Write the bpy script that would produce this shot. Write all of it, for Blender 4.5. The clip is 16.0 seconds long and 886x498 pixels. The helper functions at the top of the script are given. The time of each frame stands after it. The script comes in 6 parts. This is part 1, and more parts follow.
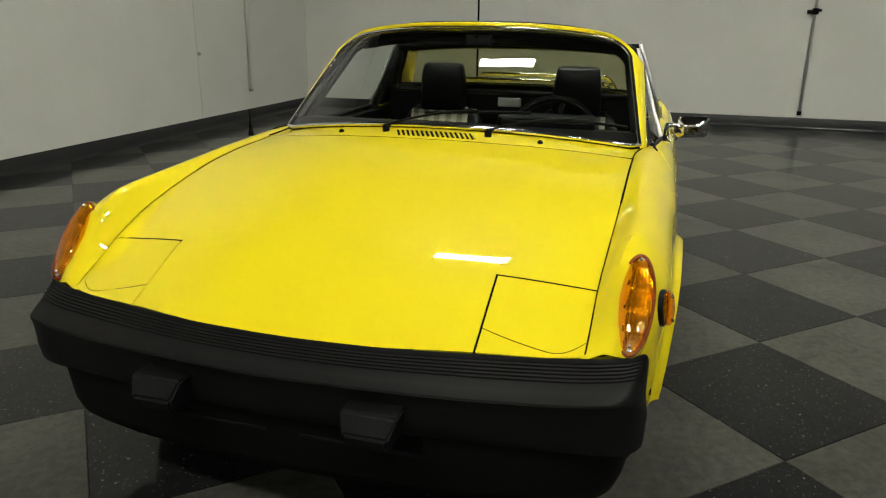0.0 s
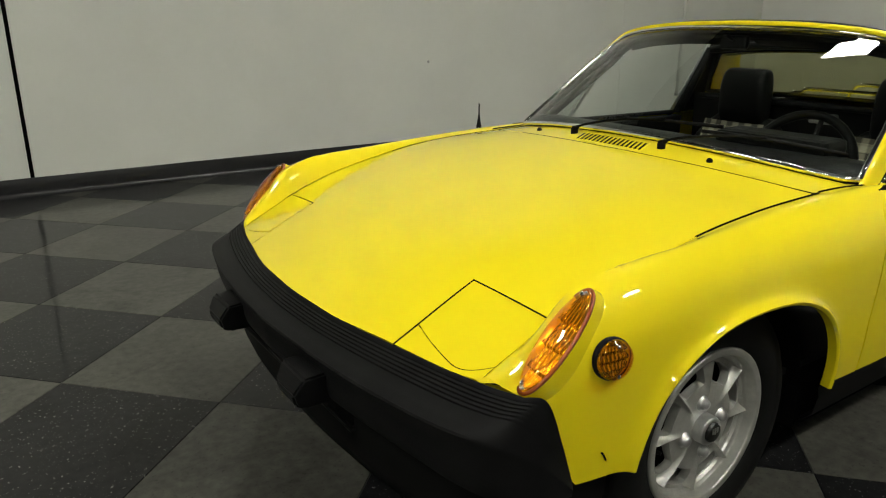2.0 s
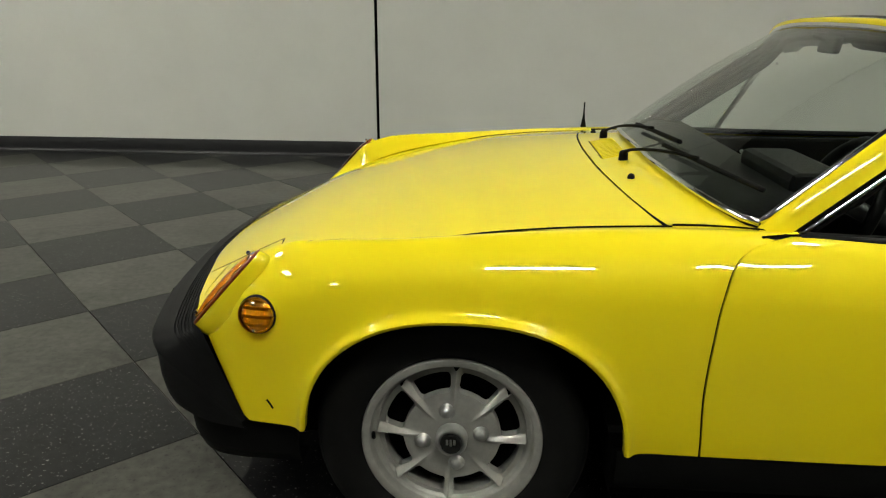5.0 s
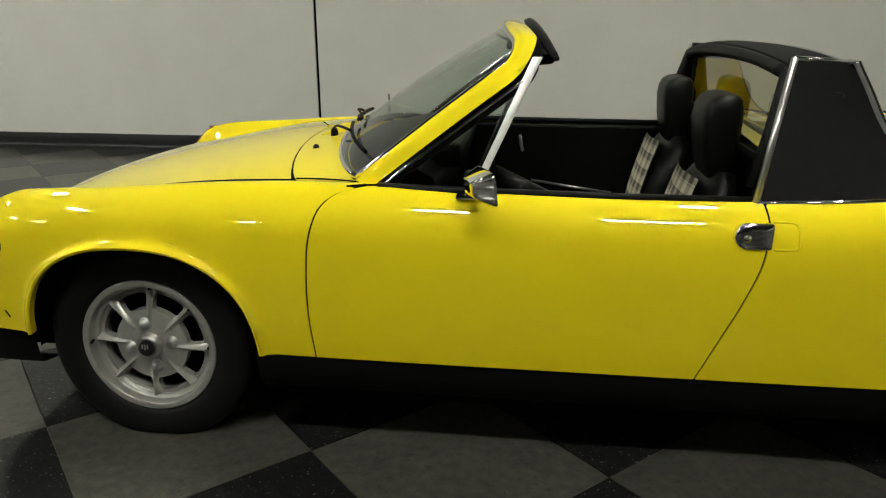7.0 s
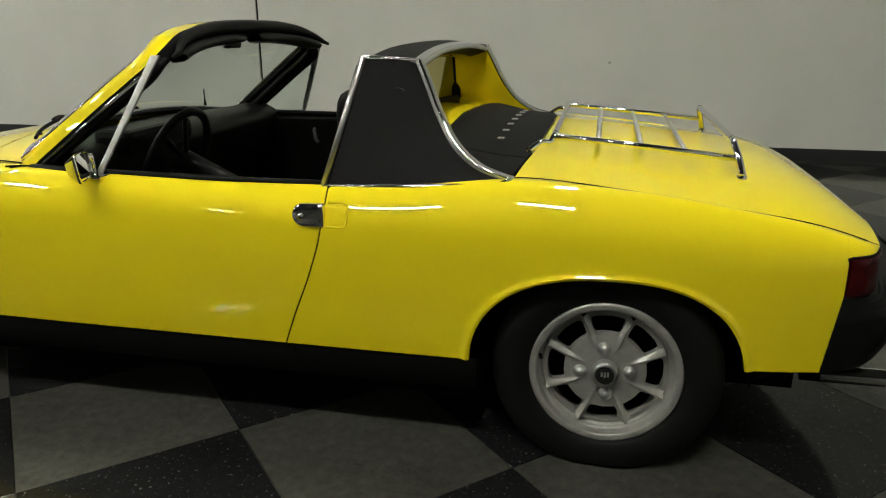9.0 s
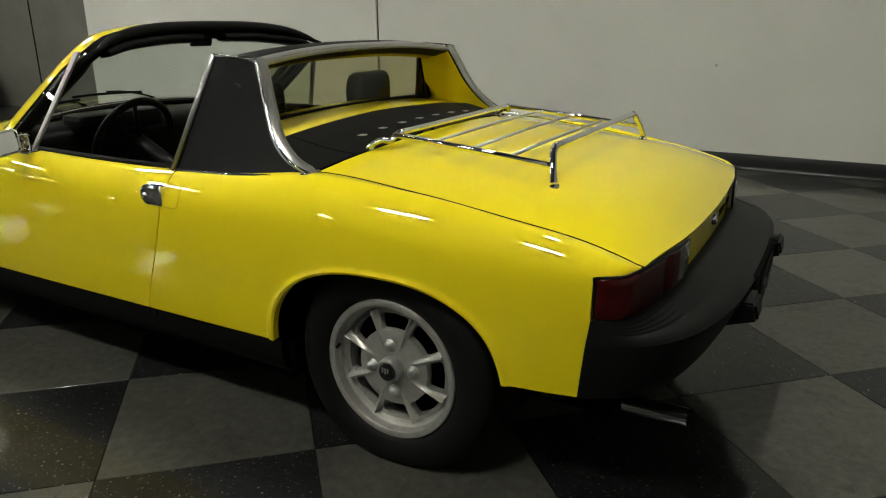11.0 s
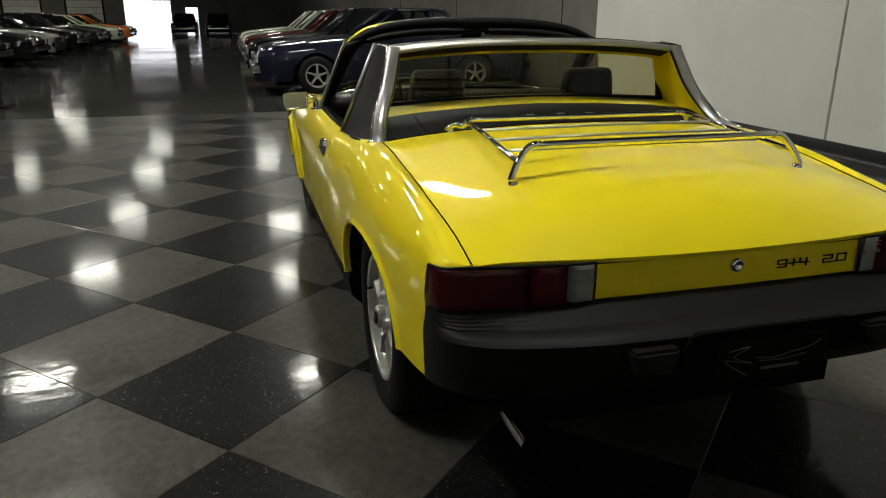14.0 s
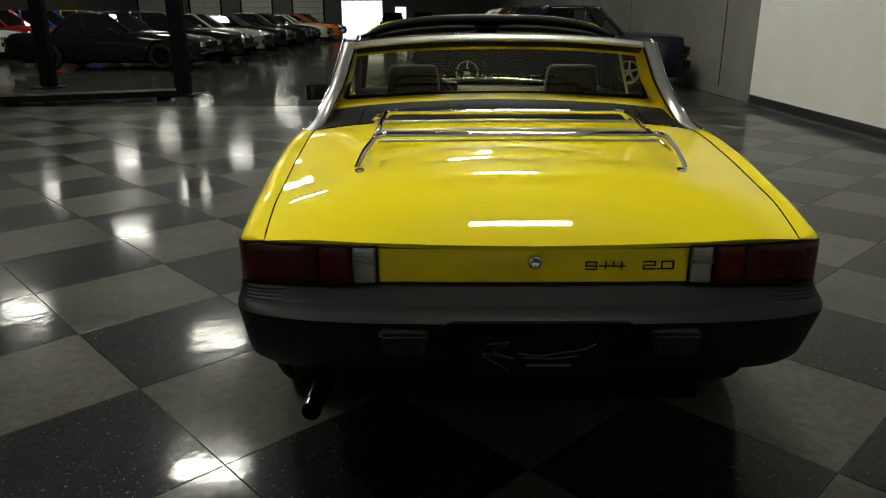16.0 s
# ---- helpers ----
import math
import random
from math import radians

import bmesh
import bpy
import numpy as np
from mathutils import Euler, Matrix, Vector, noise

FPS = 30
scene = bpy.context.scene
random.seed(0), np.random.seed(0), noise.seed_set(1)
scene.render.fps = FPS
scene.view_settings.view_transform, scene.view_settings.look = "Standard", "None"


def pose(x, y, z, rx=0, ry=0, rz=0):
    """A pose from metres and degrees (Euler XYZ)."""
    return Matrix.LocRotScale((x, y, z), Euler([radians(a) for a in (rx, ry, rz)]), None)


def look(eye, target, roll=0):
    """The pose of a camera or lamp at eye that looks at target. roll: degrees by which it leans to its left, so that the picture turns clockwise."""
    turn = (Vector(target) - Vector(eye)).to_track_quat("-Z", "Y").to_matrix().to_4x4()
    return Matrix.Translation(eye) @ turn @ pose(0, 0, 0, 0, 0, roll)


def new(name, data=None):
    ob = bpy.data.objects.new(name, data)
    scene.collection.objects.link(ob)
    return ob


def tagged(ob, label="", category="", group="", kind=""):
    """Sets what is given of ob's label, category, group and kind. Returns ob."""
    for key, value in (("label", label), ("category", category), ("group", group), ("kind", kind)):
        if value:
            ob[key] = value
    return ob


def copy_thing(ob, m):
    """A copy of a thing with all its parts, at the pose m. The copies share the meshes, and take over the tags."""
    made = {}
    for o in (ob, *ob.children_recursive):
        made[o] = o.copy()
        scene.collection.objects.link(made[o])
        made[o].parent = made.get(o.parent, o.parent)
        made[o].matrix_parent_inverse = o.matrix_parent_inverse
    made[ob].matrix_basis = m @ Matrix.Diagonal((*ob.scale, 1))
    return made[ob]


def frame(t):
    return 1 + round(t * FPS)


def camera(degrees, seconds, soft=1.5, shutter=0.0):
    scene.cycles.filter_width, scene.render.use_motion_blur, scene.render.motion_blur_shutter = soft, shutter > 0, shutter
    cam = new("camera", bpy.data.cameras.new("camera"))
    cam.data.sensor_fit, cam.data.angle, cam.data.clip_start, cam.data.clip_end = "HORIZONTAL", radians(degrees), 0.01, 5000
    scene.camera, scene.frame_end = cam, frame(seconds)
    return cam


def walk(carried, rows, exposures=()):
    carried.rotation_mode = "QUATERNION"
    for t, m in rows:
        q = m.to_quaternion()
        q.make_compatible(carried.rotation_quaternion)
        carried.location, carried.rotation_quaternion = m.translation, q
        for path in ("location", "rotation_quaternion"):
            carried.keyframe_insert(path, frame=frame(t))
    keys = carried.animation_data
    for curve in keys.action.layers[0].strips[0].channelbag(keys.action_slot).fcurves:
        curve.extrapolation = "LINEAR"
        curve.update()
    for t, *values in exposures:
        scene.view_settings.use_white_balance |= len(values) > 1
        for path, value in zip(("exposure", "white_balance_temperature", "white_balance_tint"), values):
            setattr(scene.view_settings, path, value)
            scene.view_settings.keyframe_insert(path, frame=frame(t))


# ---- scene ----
cam = camera(63.5, 16.0, soft=1.15)
PATH = [
    (0, (-1.984, -0.694, 1.224), (-0.158, -0.15, 0.614), 0.6),
    (0.5, (-1.907, -0.961, 1.218), (-0.199, -0.119, 0.609), 0.4),
    (1, (-1.752, -1.203, 1.217), (-0.213, -0.079, 0.61), 0.3),
    (1.5, (-1.564, -1.402, 1.213), (-0.225, -0.046, 0.607), 0.2),
    (2, (-1.354, -1.566, 1.211), (-0.28, 0.008, 0.605), 0.2),
    (2.5, (-1.093, -1.701, 1.211), (-0.294, 0.028, 0.6), 0.2),
    (3, (-0.847, -1.779, 1.205), (-0.36, 0.063, 0.599), 0.4),
    (5.5, (0.297, -2.218, 1.214), (0.104, -0.325, 0.598), 0.3),
    (6, (0.528, -2.335, 1.211), (0.261, -0.448, 0.604), 0.3),
    (6.5, (0.803, -2.432, 1.221), (0.477, -0.556, 0.61), 0.0),
    (7, (1.105, -2.5, 1.208), (0.866, -0.609, 0.603), 0.0),
    (7.5, (1.405, -2.555, 1.232), (1.166, -0.673, 0.599), -0.4),
    (8, (1.736, -2.578, 1.222), (1.419, -0.702, 0.606), -0.5),
    (8.5, (2.074, -2.557, 1.217), (1.715, -0.687, 0.607), -0.3),
    (9, (2.397, -2.528, 1.218), (1.988, -0.668, 0.609), -0.2),
    (9.5, (2.695, -2.466, 1.212), (2.235, -0.617, 0.606), -0.5),
    (12, (3.9, -1.937, 1.225), (2.548, -0.598, 0.609), -0.1),
    (12.5, (4.108, -1.769, 1.22), (2.578, -0.636, 0.607), -0.2),
    (13, (4.294, -1.572, 1.21), (2.62, -0.661, 0.603), -0.1),
    (13.5, (4.445, -1.359, 1.213), (2.668, -0.675, 0.602), 0.2),
    (14, (4.56, -1.118, 1.216), (2.733, -0.585, 0.602), 0.3),
    (14.5, (4.642, -0.893, 1.217), (2.784, -0.48, 0.602), 0.0),
    (15, (4.732, -0.658, 1.221), (2.847, -0.398, 0.604), 0.0),
    (15.5, (4.784, -0.408, 1.219), (2.886, -0.297, 0.599), -0.1),
    (16, (4.821, -0.171, 1.215), (2.919, -0.169, 0.595), -0.1),
]
walk(cam, [(t, look(e, g, r)) for t, e, g, r in PATH], [(0, 0.13), (3.2, 0.1), (5.5, 0.1), (7.0, 0.1), (9.0, 0.05), (12.0, 0.0), (16, -0.08)])

# ---- world and large lights ----
world = bpy.data.worlds.new("world")
scene.world = world
world.use_nodes = True
wn = world.node_tree
wn.nodes["Background"].inputs[0].default_value = (0.55, 0.6, 0.7, 1)
wn.nodes["Background"].inputs[1].default_value = 0.0
LAMP_POWER = 150.0            # lamps over the car
HALL_POWER = 60.0            # dimmer rows further into the hall
CEIL = 5.9
LAMP_Z = 5.5


# ---- helpers of this scene ----
def part(name, bm, material, parent=None, label="", smooth=True):
    me = bpy.data.meshes.new(name)
    bm.normal_update()
    bm.to_mesh(me)
    bm.free()
    if smooth:
        me.polygons.foreach_set("use_smooth", [True] * len(me.polygons))
    if material:
        me.materials.append(material)
    ob = new(name, me)
    if parent:
        ob.parent = parent
    if label:
        ob["label"] = label
    return ob


def holder(name, m, label, category, group="", kind=""):
    ob = new(name)
    ob.empty_display_size = 0.1
    ob.matrix_world = m
    return tagged(ob, label, category, group, kind)


def sharpen(ob, degrees=35):
    """Edges steeper than this stay sharp."""
    me = ob.data
    bm = bmesh.new()
    bm.from_mesh(me)
    for e in bm.edges:
        if len(e.link_faces) == 2 and e.calc_face_angle(0) > radians(degrees):
            e.smooth = False
    bm.to_mesh(me)
    bm.free()
    return ob


def add_box(bm, x0, x1, y0, y1, z0, z1, bevel=0.0, m=None):
    r = bmesh.ops.create_cube(bm, size=1.0)
    vs = r["verts"]
    for v in vs:
        v.co = Vector(((x0 + x1) / 2 + v.co.x * (x1 - x0), (y0 + y1) / 2 + v.co.y * (y1 - y0), (z0 + z1) / 2 + v.co.z * (z1 - z0)))
    if bevel:
        es = list({e for v in vs for e in v.link_edges})
        r2 = bmesh.ops.bevel(bm, geom=es, offset=bevel, segments=2, profile=0.6, affect="EDGES")
        vs = list({v for f in r2["faces"] for v in f.verts} | {v for v in vs if v.is_valid})
    if m is not None:
        bmesh.ops.transform(bm, matrix=m, verts=[v for v in vs if v.is_valid])
    return vs


def box(name, dims, material, parent=None, label="", bevel=0.004, m=None):
    bm = bmesh.new()
    add_box(bm, *dims, bevel=bevel)
    if m is not None:
        bmesh.ops.transform(bm, matrix=m, verts=bm.verts)
    return part(name, bm, material, parent, label, smooth=False)


def add_tube(bm, pts, r, seg=10, caps=True, flat=1.0):
    """A swept tube along points; r is a number or one for each point."""
    pts = [Vector(p) for p in pts]
    rs = r if isinstance(r, (list, tuple)) else [r] * len(pts)
    rings, up = [], None
    for i, p in enumerate(pts):
        d = (pts[min(i + 1, len(pts) - 1)] - pts[max(i - 1, 0)]).normalized()
        if up is None:
            up = Vector((0, 0, 1)) if abs(d.z) < 0.9 else Vector((1, 0, 0))
        a = d.cross(up)
        if a.length < 1e-5:
            a = d.cross(Vector((0.3, 1, 0.2)))
        a.normalize()
        b = a.cross(d).normalized()
        up = b
        rings.append([bm.verts.new(p + rs[i] * (math.cos(k * math.tau / seg) * a + flat * math.sin(k * math.tau / seg) * b)) for k in range(seg)])
    for r0, r1 in zip(rings, rings[1:]):
        for k in range(seg):
            bm.faces.new((r0[k], r0[(k + 1) % seg], r1[(k + 1) % seg], r1[k]))
    if caps:
        bm.faces.new(list(reversed(rings[0])))
        bm.faces.new(rings[-1])


def tube(name, pts, r, material, parent=None, label="", seg=10, flat=1.0):
    bm = bmesh.new()
    add_tube(bm, pts, r, seg, True, flat)
    bmesh.ops.recalc_face_normals(bm, faces=bm.faces)
    return part(name, bm, material, parent, label)


def add_lathe(bm, prof, seg=32, axis="y", m=None):
    """Turns a profile of (radius, height) round an axis."""
    rings = []
    for r, h in prof:
        ring = []
        for k in range(seg):
            a = k * math.tau / seg
            c, s = r * math.cos(a), r * math.sin(a)
            p = {"y": (c, h, s), "z": (c, s, h), "x": (h, c, s)}[axis]
            ring.append(bm.verts.new(m @ Vector(p) if m is not None else p))
        rings.append(ring)
    for r0, r1 in zip(rings, rings[1:]):
        for k in range(seg):
            bm.faces.new((r0[k], r0[(k + 1) % seg], r1[(k + 1) % seg], r1[k]))
    return rings


def add_grid(bm, pts, flip=False):
    """pts: rows of points, joined into quads."""
    rows = [[bm.verts.new(p) for p in row] for row in pts]
    for r0, r1 in zip(rows, rows[1:]):
        for i in range(len(r0) - 1):
            f = (r0[i], r0[i + 1], r1[i + 1], r1[i])
            bm.faces.new(tuple(reversed(f)) if flip else f)
    return rows


def smooth_path(pts, n=6):
    """A Catmull-Rom line through the points."""
    pts = [Vector(p) for p in pts]
    out = []
    for i in range(len(pts) - 1):
        p0, p1, p2, p3 = pts[max(i - 1, 0)], pts[i], pts[i + 1], pts[min(i + 2, len(pts) - 1)]
        for k in range(n):
            t = k / n
            out.append(0.5 * ((2 * p1) + (p2 - p0) * t + (2 * p0 - 5 * p1 + 4 * p2 - p3) * t * t + (3 * p1 - p0 - 3 * p2 + p3) * t ** 3))
    out.append(pts[-1])
    return out


def curve_of(xs, ys):
    """A smooth curve y(x) with no overshoot through a few points."""
    xs, ys = np.array(xs, float), np.array(ys, float)
    h, d = np.diff(xs), np.diff(ys) / np.diff(xs)
    m = np.zeros(len(xs))
    for i in range(1, len(xs) - 1):
        if d[i - 1] * d[i] > 0:
            w1, w2 = 2 * h[i] + h[i - 1], h[i] + 2 * h[i - 1]
            m[i] = (w1 + w2) / (w1 / d[i - 1] + w2 / d[i])
    m[0], m[-1] = d[0], d[-1]

    def f(x):
        x = min(max(x, xs[0]), xs[-1])
        i = min(max(int(np.searchsorted(xs, x)) - 1, 0), len(xs) - 2)
        t = (x - xs[i]) / h[i]
        return float((1 + 2 * t) * (1 - t) ** 2 * ys[i] + t * (1 - t) ** 2 * h[i] * m[i] + t * t * (3 - 2 * t) * ys[i + 1] + t * t * (t - 1) * h[i] * m[i + 1])
    return f


# ---- materials ----
def material(name, color, rough=0.5, metal=0.0, coat=0.0, coat_rough=0.03, vary=0.0, scale=20.0, bump=0.0, bump_scale=200.0, spec=0.5, color2=None, transmission=0.0, ior=1.45, emit=0.0, rough_vary=0.0, obj_vary=0.0):
    mat = bpy.data.materials.new(name)
    mat.use_nodes = True
    nt = mat.node_tree
    b = nt.nodes["Principled BSDF"]
    b.inputs["Base Color"].default_value = (*color, 1)
    b.inputs["Roughness"].default_value = rough
    b.inputs["Metallic"].default_value = metal
    b.inputs["Coat Weight"].default_value = coat
    b.inputs["Coat Roughness"].default_value = coat_rough
    b.inputs["Specular IOR Level"].default_value = spec
    b.inputs["Transmission Weight"].default_value = transmission
    b.inputs["IOR"].default_value = ior
    if emit:
        b.inputs["Emission Color"].default_value = (*color, 1)
        b.inputs["Emission Strength"].default_value = emit
    if vary or bump or rough_vary:
        tc = nt.nodes.new("ShaderNodeTexCoord")
    if vary:
        n1 = nt.nodes.new("ShaderNodeTexNoise")
        n1.inputs["Scale"].default_value = scale
        n1.inputs["Detail"].default_value = 6
        n1.inputs["Roughness"].default_value = 0.6
        nt.links.new(tc.outputs["Object"], n1.inputs["Vector"])
        ramp = nt.nodes.new("ShaderNodeMix")
        ramp.data_type = "RGBA"
        lo = color2 or tuple(c * (1 - vary) for c in color)
        ramp.inputs[6].default_value = (*lo, 1)
        ramp.inputs[7].default_value = (*[min(1, c * (1 + vary * 0.4)) for c in color], 1)
        mr = nt.nodes.new("ShaderNodeMapRange")
        mr.inputs[1].default_value, mr.inputs[2].default_value = 0.3, 0.7
        nt.links.new(n1.outputs["Fac"], mr.inputs[0])
        nt.links.new(mr.outputs[0], ramp.inputs[0])
        nt.links.new(ramp.outputs[2], b.inputs["Base Color"])
    if rough_vary:
        n3 = nt.nodes.new("ShaderNodeTexNoise")
        n3.inputs["Scale"].default_value = scale * 0.4
        n3.inputs["Detail"].default_value = 5
        nt.links.new(tc.outputs["Object"], n3.inputs["Vector"])
        mr = nt.nodes.new("ShaderNodeMapRange")
        mr.inputs[1].default_value, mr.inputs[2].default_value = 0.3, 0.7
        mr.inputs[3].default_value, mr.inputs[4].default_value = max(0.02, rough - rough_vary), rough + rough_vary
        nt.links.new(n3.outputs["Fac"], mr.inputs[0])
        nt.links.new(mr.outputs[0], b.inputs["Roughness"])
    if bump:
        n2 = nt.nodes.new("ShaderNodeTexNoise")
        n2.inputs["Scale"].default_value = bump_scale
        n2.inputs["Detail"].default_value = 3
        nt.links.new(tc.outputs["Object"], n2.inputs["Vector"])
        bp = nt.nodes.new("ShaderNodeBump")
        bp.inputs["Strength"].default_value = bump
        bp.inputs["Distance"].default_value = 0.002
        nt.links.new(n2.outputs["Fac"], bp.inputs["Height"])
        nt.links.new(bp.outputs[0], b.inputs["Normal"])
    return mat


PAINT = material("yellow_paint", (0.835, 0.674, 0.012), 0.42, coat=1.0, coat_rough=0.02, vary=0.03, scale=3.0, spec=0.05)
RUBBER = material("black_rubber", (0.0080, 0.0080, 0.0085), 0.48, spec=0.11, vary=0.3, scale=14.0, bump=0.12, bump_scale=900)
TYRE = material("tyre_rubber", (0.006, 0.006, 0.006), 0.6, spec=0.2, vary=0.3, scale=30, bump=0.2, bump_scale=300)
BLACK = material("black_paint", (0.004, 0.004, 0.004), 0.6, spec=0.1, vary=0.3, scale=12)
GAP = material("panel_gap_black", (0.003, 0.003, 0.003), 0.9, spec=0.05)
PANEL = material("black_grained_panel", (0.005, 0.005, 0.0055), 0.6, spec=0.12, vary=0.3, scale=60, bump=0.4, bump_scale=500)
VINYL = material("black_vinyl", (0.0055, 0.0055, 0.006), 0.55, spec=0.15, vary=0.25, scale=60, bump=0.5, bump_scale=700)
LEATHER = material("black_leatherette", (0.0035, 0.0035, 0.0035), 0.36, spec=0.17, vary=0.3, scale=25, bump=0.35, bump_scale=400)
CARPET = material("black_carpet", (0.012, 0.012, 0.012), 0.95, vary=0.4, scale=200)
CHROME = material("chrome", (0.80, 0.80, 0.80), 0.08, 1.0, rough_vary=0.03, scale=30)
BRUSHED = material("brushed_trim", (0.52, 0.52, 0.52), 0.30, 0.9, vary=0.15, scale=80)
ALLOY = material("cast_alloy", (0.42, 0.415, 0.39), 0.34, 0.55, vary=0.15, scale=40, bump=0.1, bump_scale=500)
LENS_BACK = material("lens_reflector", (0.90, 0.89, 0.85), 0.24, 0.85, vary=0.2, scale=60)
AMBER_RIM = material("amber_rim", (0.27, 0.055, 0.003), 0.35, coat=0.05, vary=0.3, scale=40)
RED_LENS = material("red_lens", (0.045, 0.002, 0.003), 0.22, coat=0.35, coat_rough=0.08, spec=0.2, vary=0.4, scale=30)
RED_BRIGHT = material("bright_red_lens", (0.062, 0.0025, 0.003), 0.3, coat=0.4, spec=0.1, vary=0.3, scale=60)
CLEAR_LENS = material("clear_lens", (0.28, 0.28, 0.27), 0.15, coat=1.0, transmission=0.2)
WHITE_WALL = material("white_painted_wall", (0.625, 0.625, 0.59), 0.9, vary=0.06, scale=1.2, spec=0.2)
CONCRETE = material("bare_concrete_wall", (0.145, 0.143, 0.128), 0.85, spec=0.2, vary=0.22, scale=1.1, bump=0.3, bump_scale=30)
BASE_BLACK = material("black_base_board", (0.016, 0.016, 0.018), 0.33, spec=0.5, vary=0.3, scale=8)
GREY_FLOOR = material("sealed_concrete_floor", (0.042, 0.042, 0.038), 0.10, spec=0.09, vary=0.35, scale=0.9, rough_vary=0.05, bump=0.12, bump_scale=9)
DARK_STEEL = material("dark_steel", (0.003, 0.003, 0.0035), 0.5, spec=0.06, vary=0.3, scale=6)
CEILING = material("dark_ceiling", (0.06, 0.06, 0.06), 0.9, vary=0.2, scale=2)


def glass(name, tint, rough=0.0, gloss=0.06):
    """Thin pane: clear with a mirror gloss that grows towards grazing."""
    mat = bpy.data.materials.new(name)
    mat.use_nodes = True
    nt = mat.node_tree
    nt.nodes.clear()
    out = nt.nodes.new("ShaderNodeOutputMaterial")
    tr = nt.nodes.new("ShaderNodeBsdfTransparent")
    tr.inputs[0].default_value = (*tint, 1)
    gl = nt.nodes.new("ShaderNodeBsdfGlossy")
    gl.inputs["Roughness"].default_value = rough
    gl.inputs[0].default_value = (1, 1, 1, 1)
    lw = nt.nodes.new("ShaderNodeLayerWeight")
    lw.inputs["Blend"].default_value = 0.5
    pw = nt.nodes.new("ShaderNodeMath")
    pw.operation = "POWER"
    pw.inputs[1].default_value = 4.0
    nt.links.new(lw.outputs["Facing"], pw.inputs[0])
    fr = nt.nodes.new("ShaderNodeMath")
    fr.operation = "MULTIPLY_ADD"
    fr.inputs[1].default_value, fr.inputs[2].default_value = 0.75, gloss
    nt.links.new(pw.outputs[0], fr.inputs[0])
    mx = nt.nodes.new("ShaderNodeMixShader")
    nt.links.new(fr.outputs[0], mx.inputs[0])
    nt.links.new(tr.outputs[0], mx.inputs[1])
    nt.links.new(gl.outputs[0], mx.inputs[2])
    nt.links.new(mx.outputs[0], out.inputs[0])
    return mat


GLASS = glass("clear_glass", (0.80, 0.86, 0.82))
AMBER = glass("amber_lens", (0.93, 0.54, 0.06), 0.04, 0.05)


def lamp_material(power):
    mat = bpy.data.materials.new("lamp_diffuser")
    mat.use_nodes = True
    b = mat.node_tree.nodes["Principled BSDF"]
    b.inputs["Base Color"].default_value = (0.8, 0.8, 0.8, 1)
    b.inputs["Emission Color"].default_value = (0.965, 0.965, 0.835, 1)
    b.inputs["Emission Strength"].default_value = power
    return mat


LAMP = lamp_material(LAMP_POWER)
LAMP_MID = lamp_material(LAMP_POWER * 0.60)
LAMP_SIDE = lamp_material(LAMP_POWER * 0.74)
LAMP_FRONT = lamp_material(LAMP_POWER * 0.88)
LAMP_HALL = lamp_material(HALL_POWER)


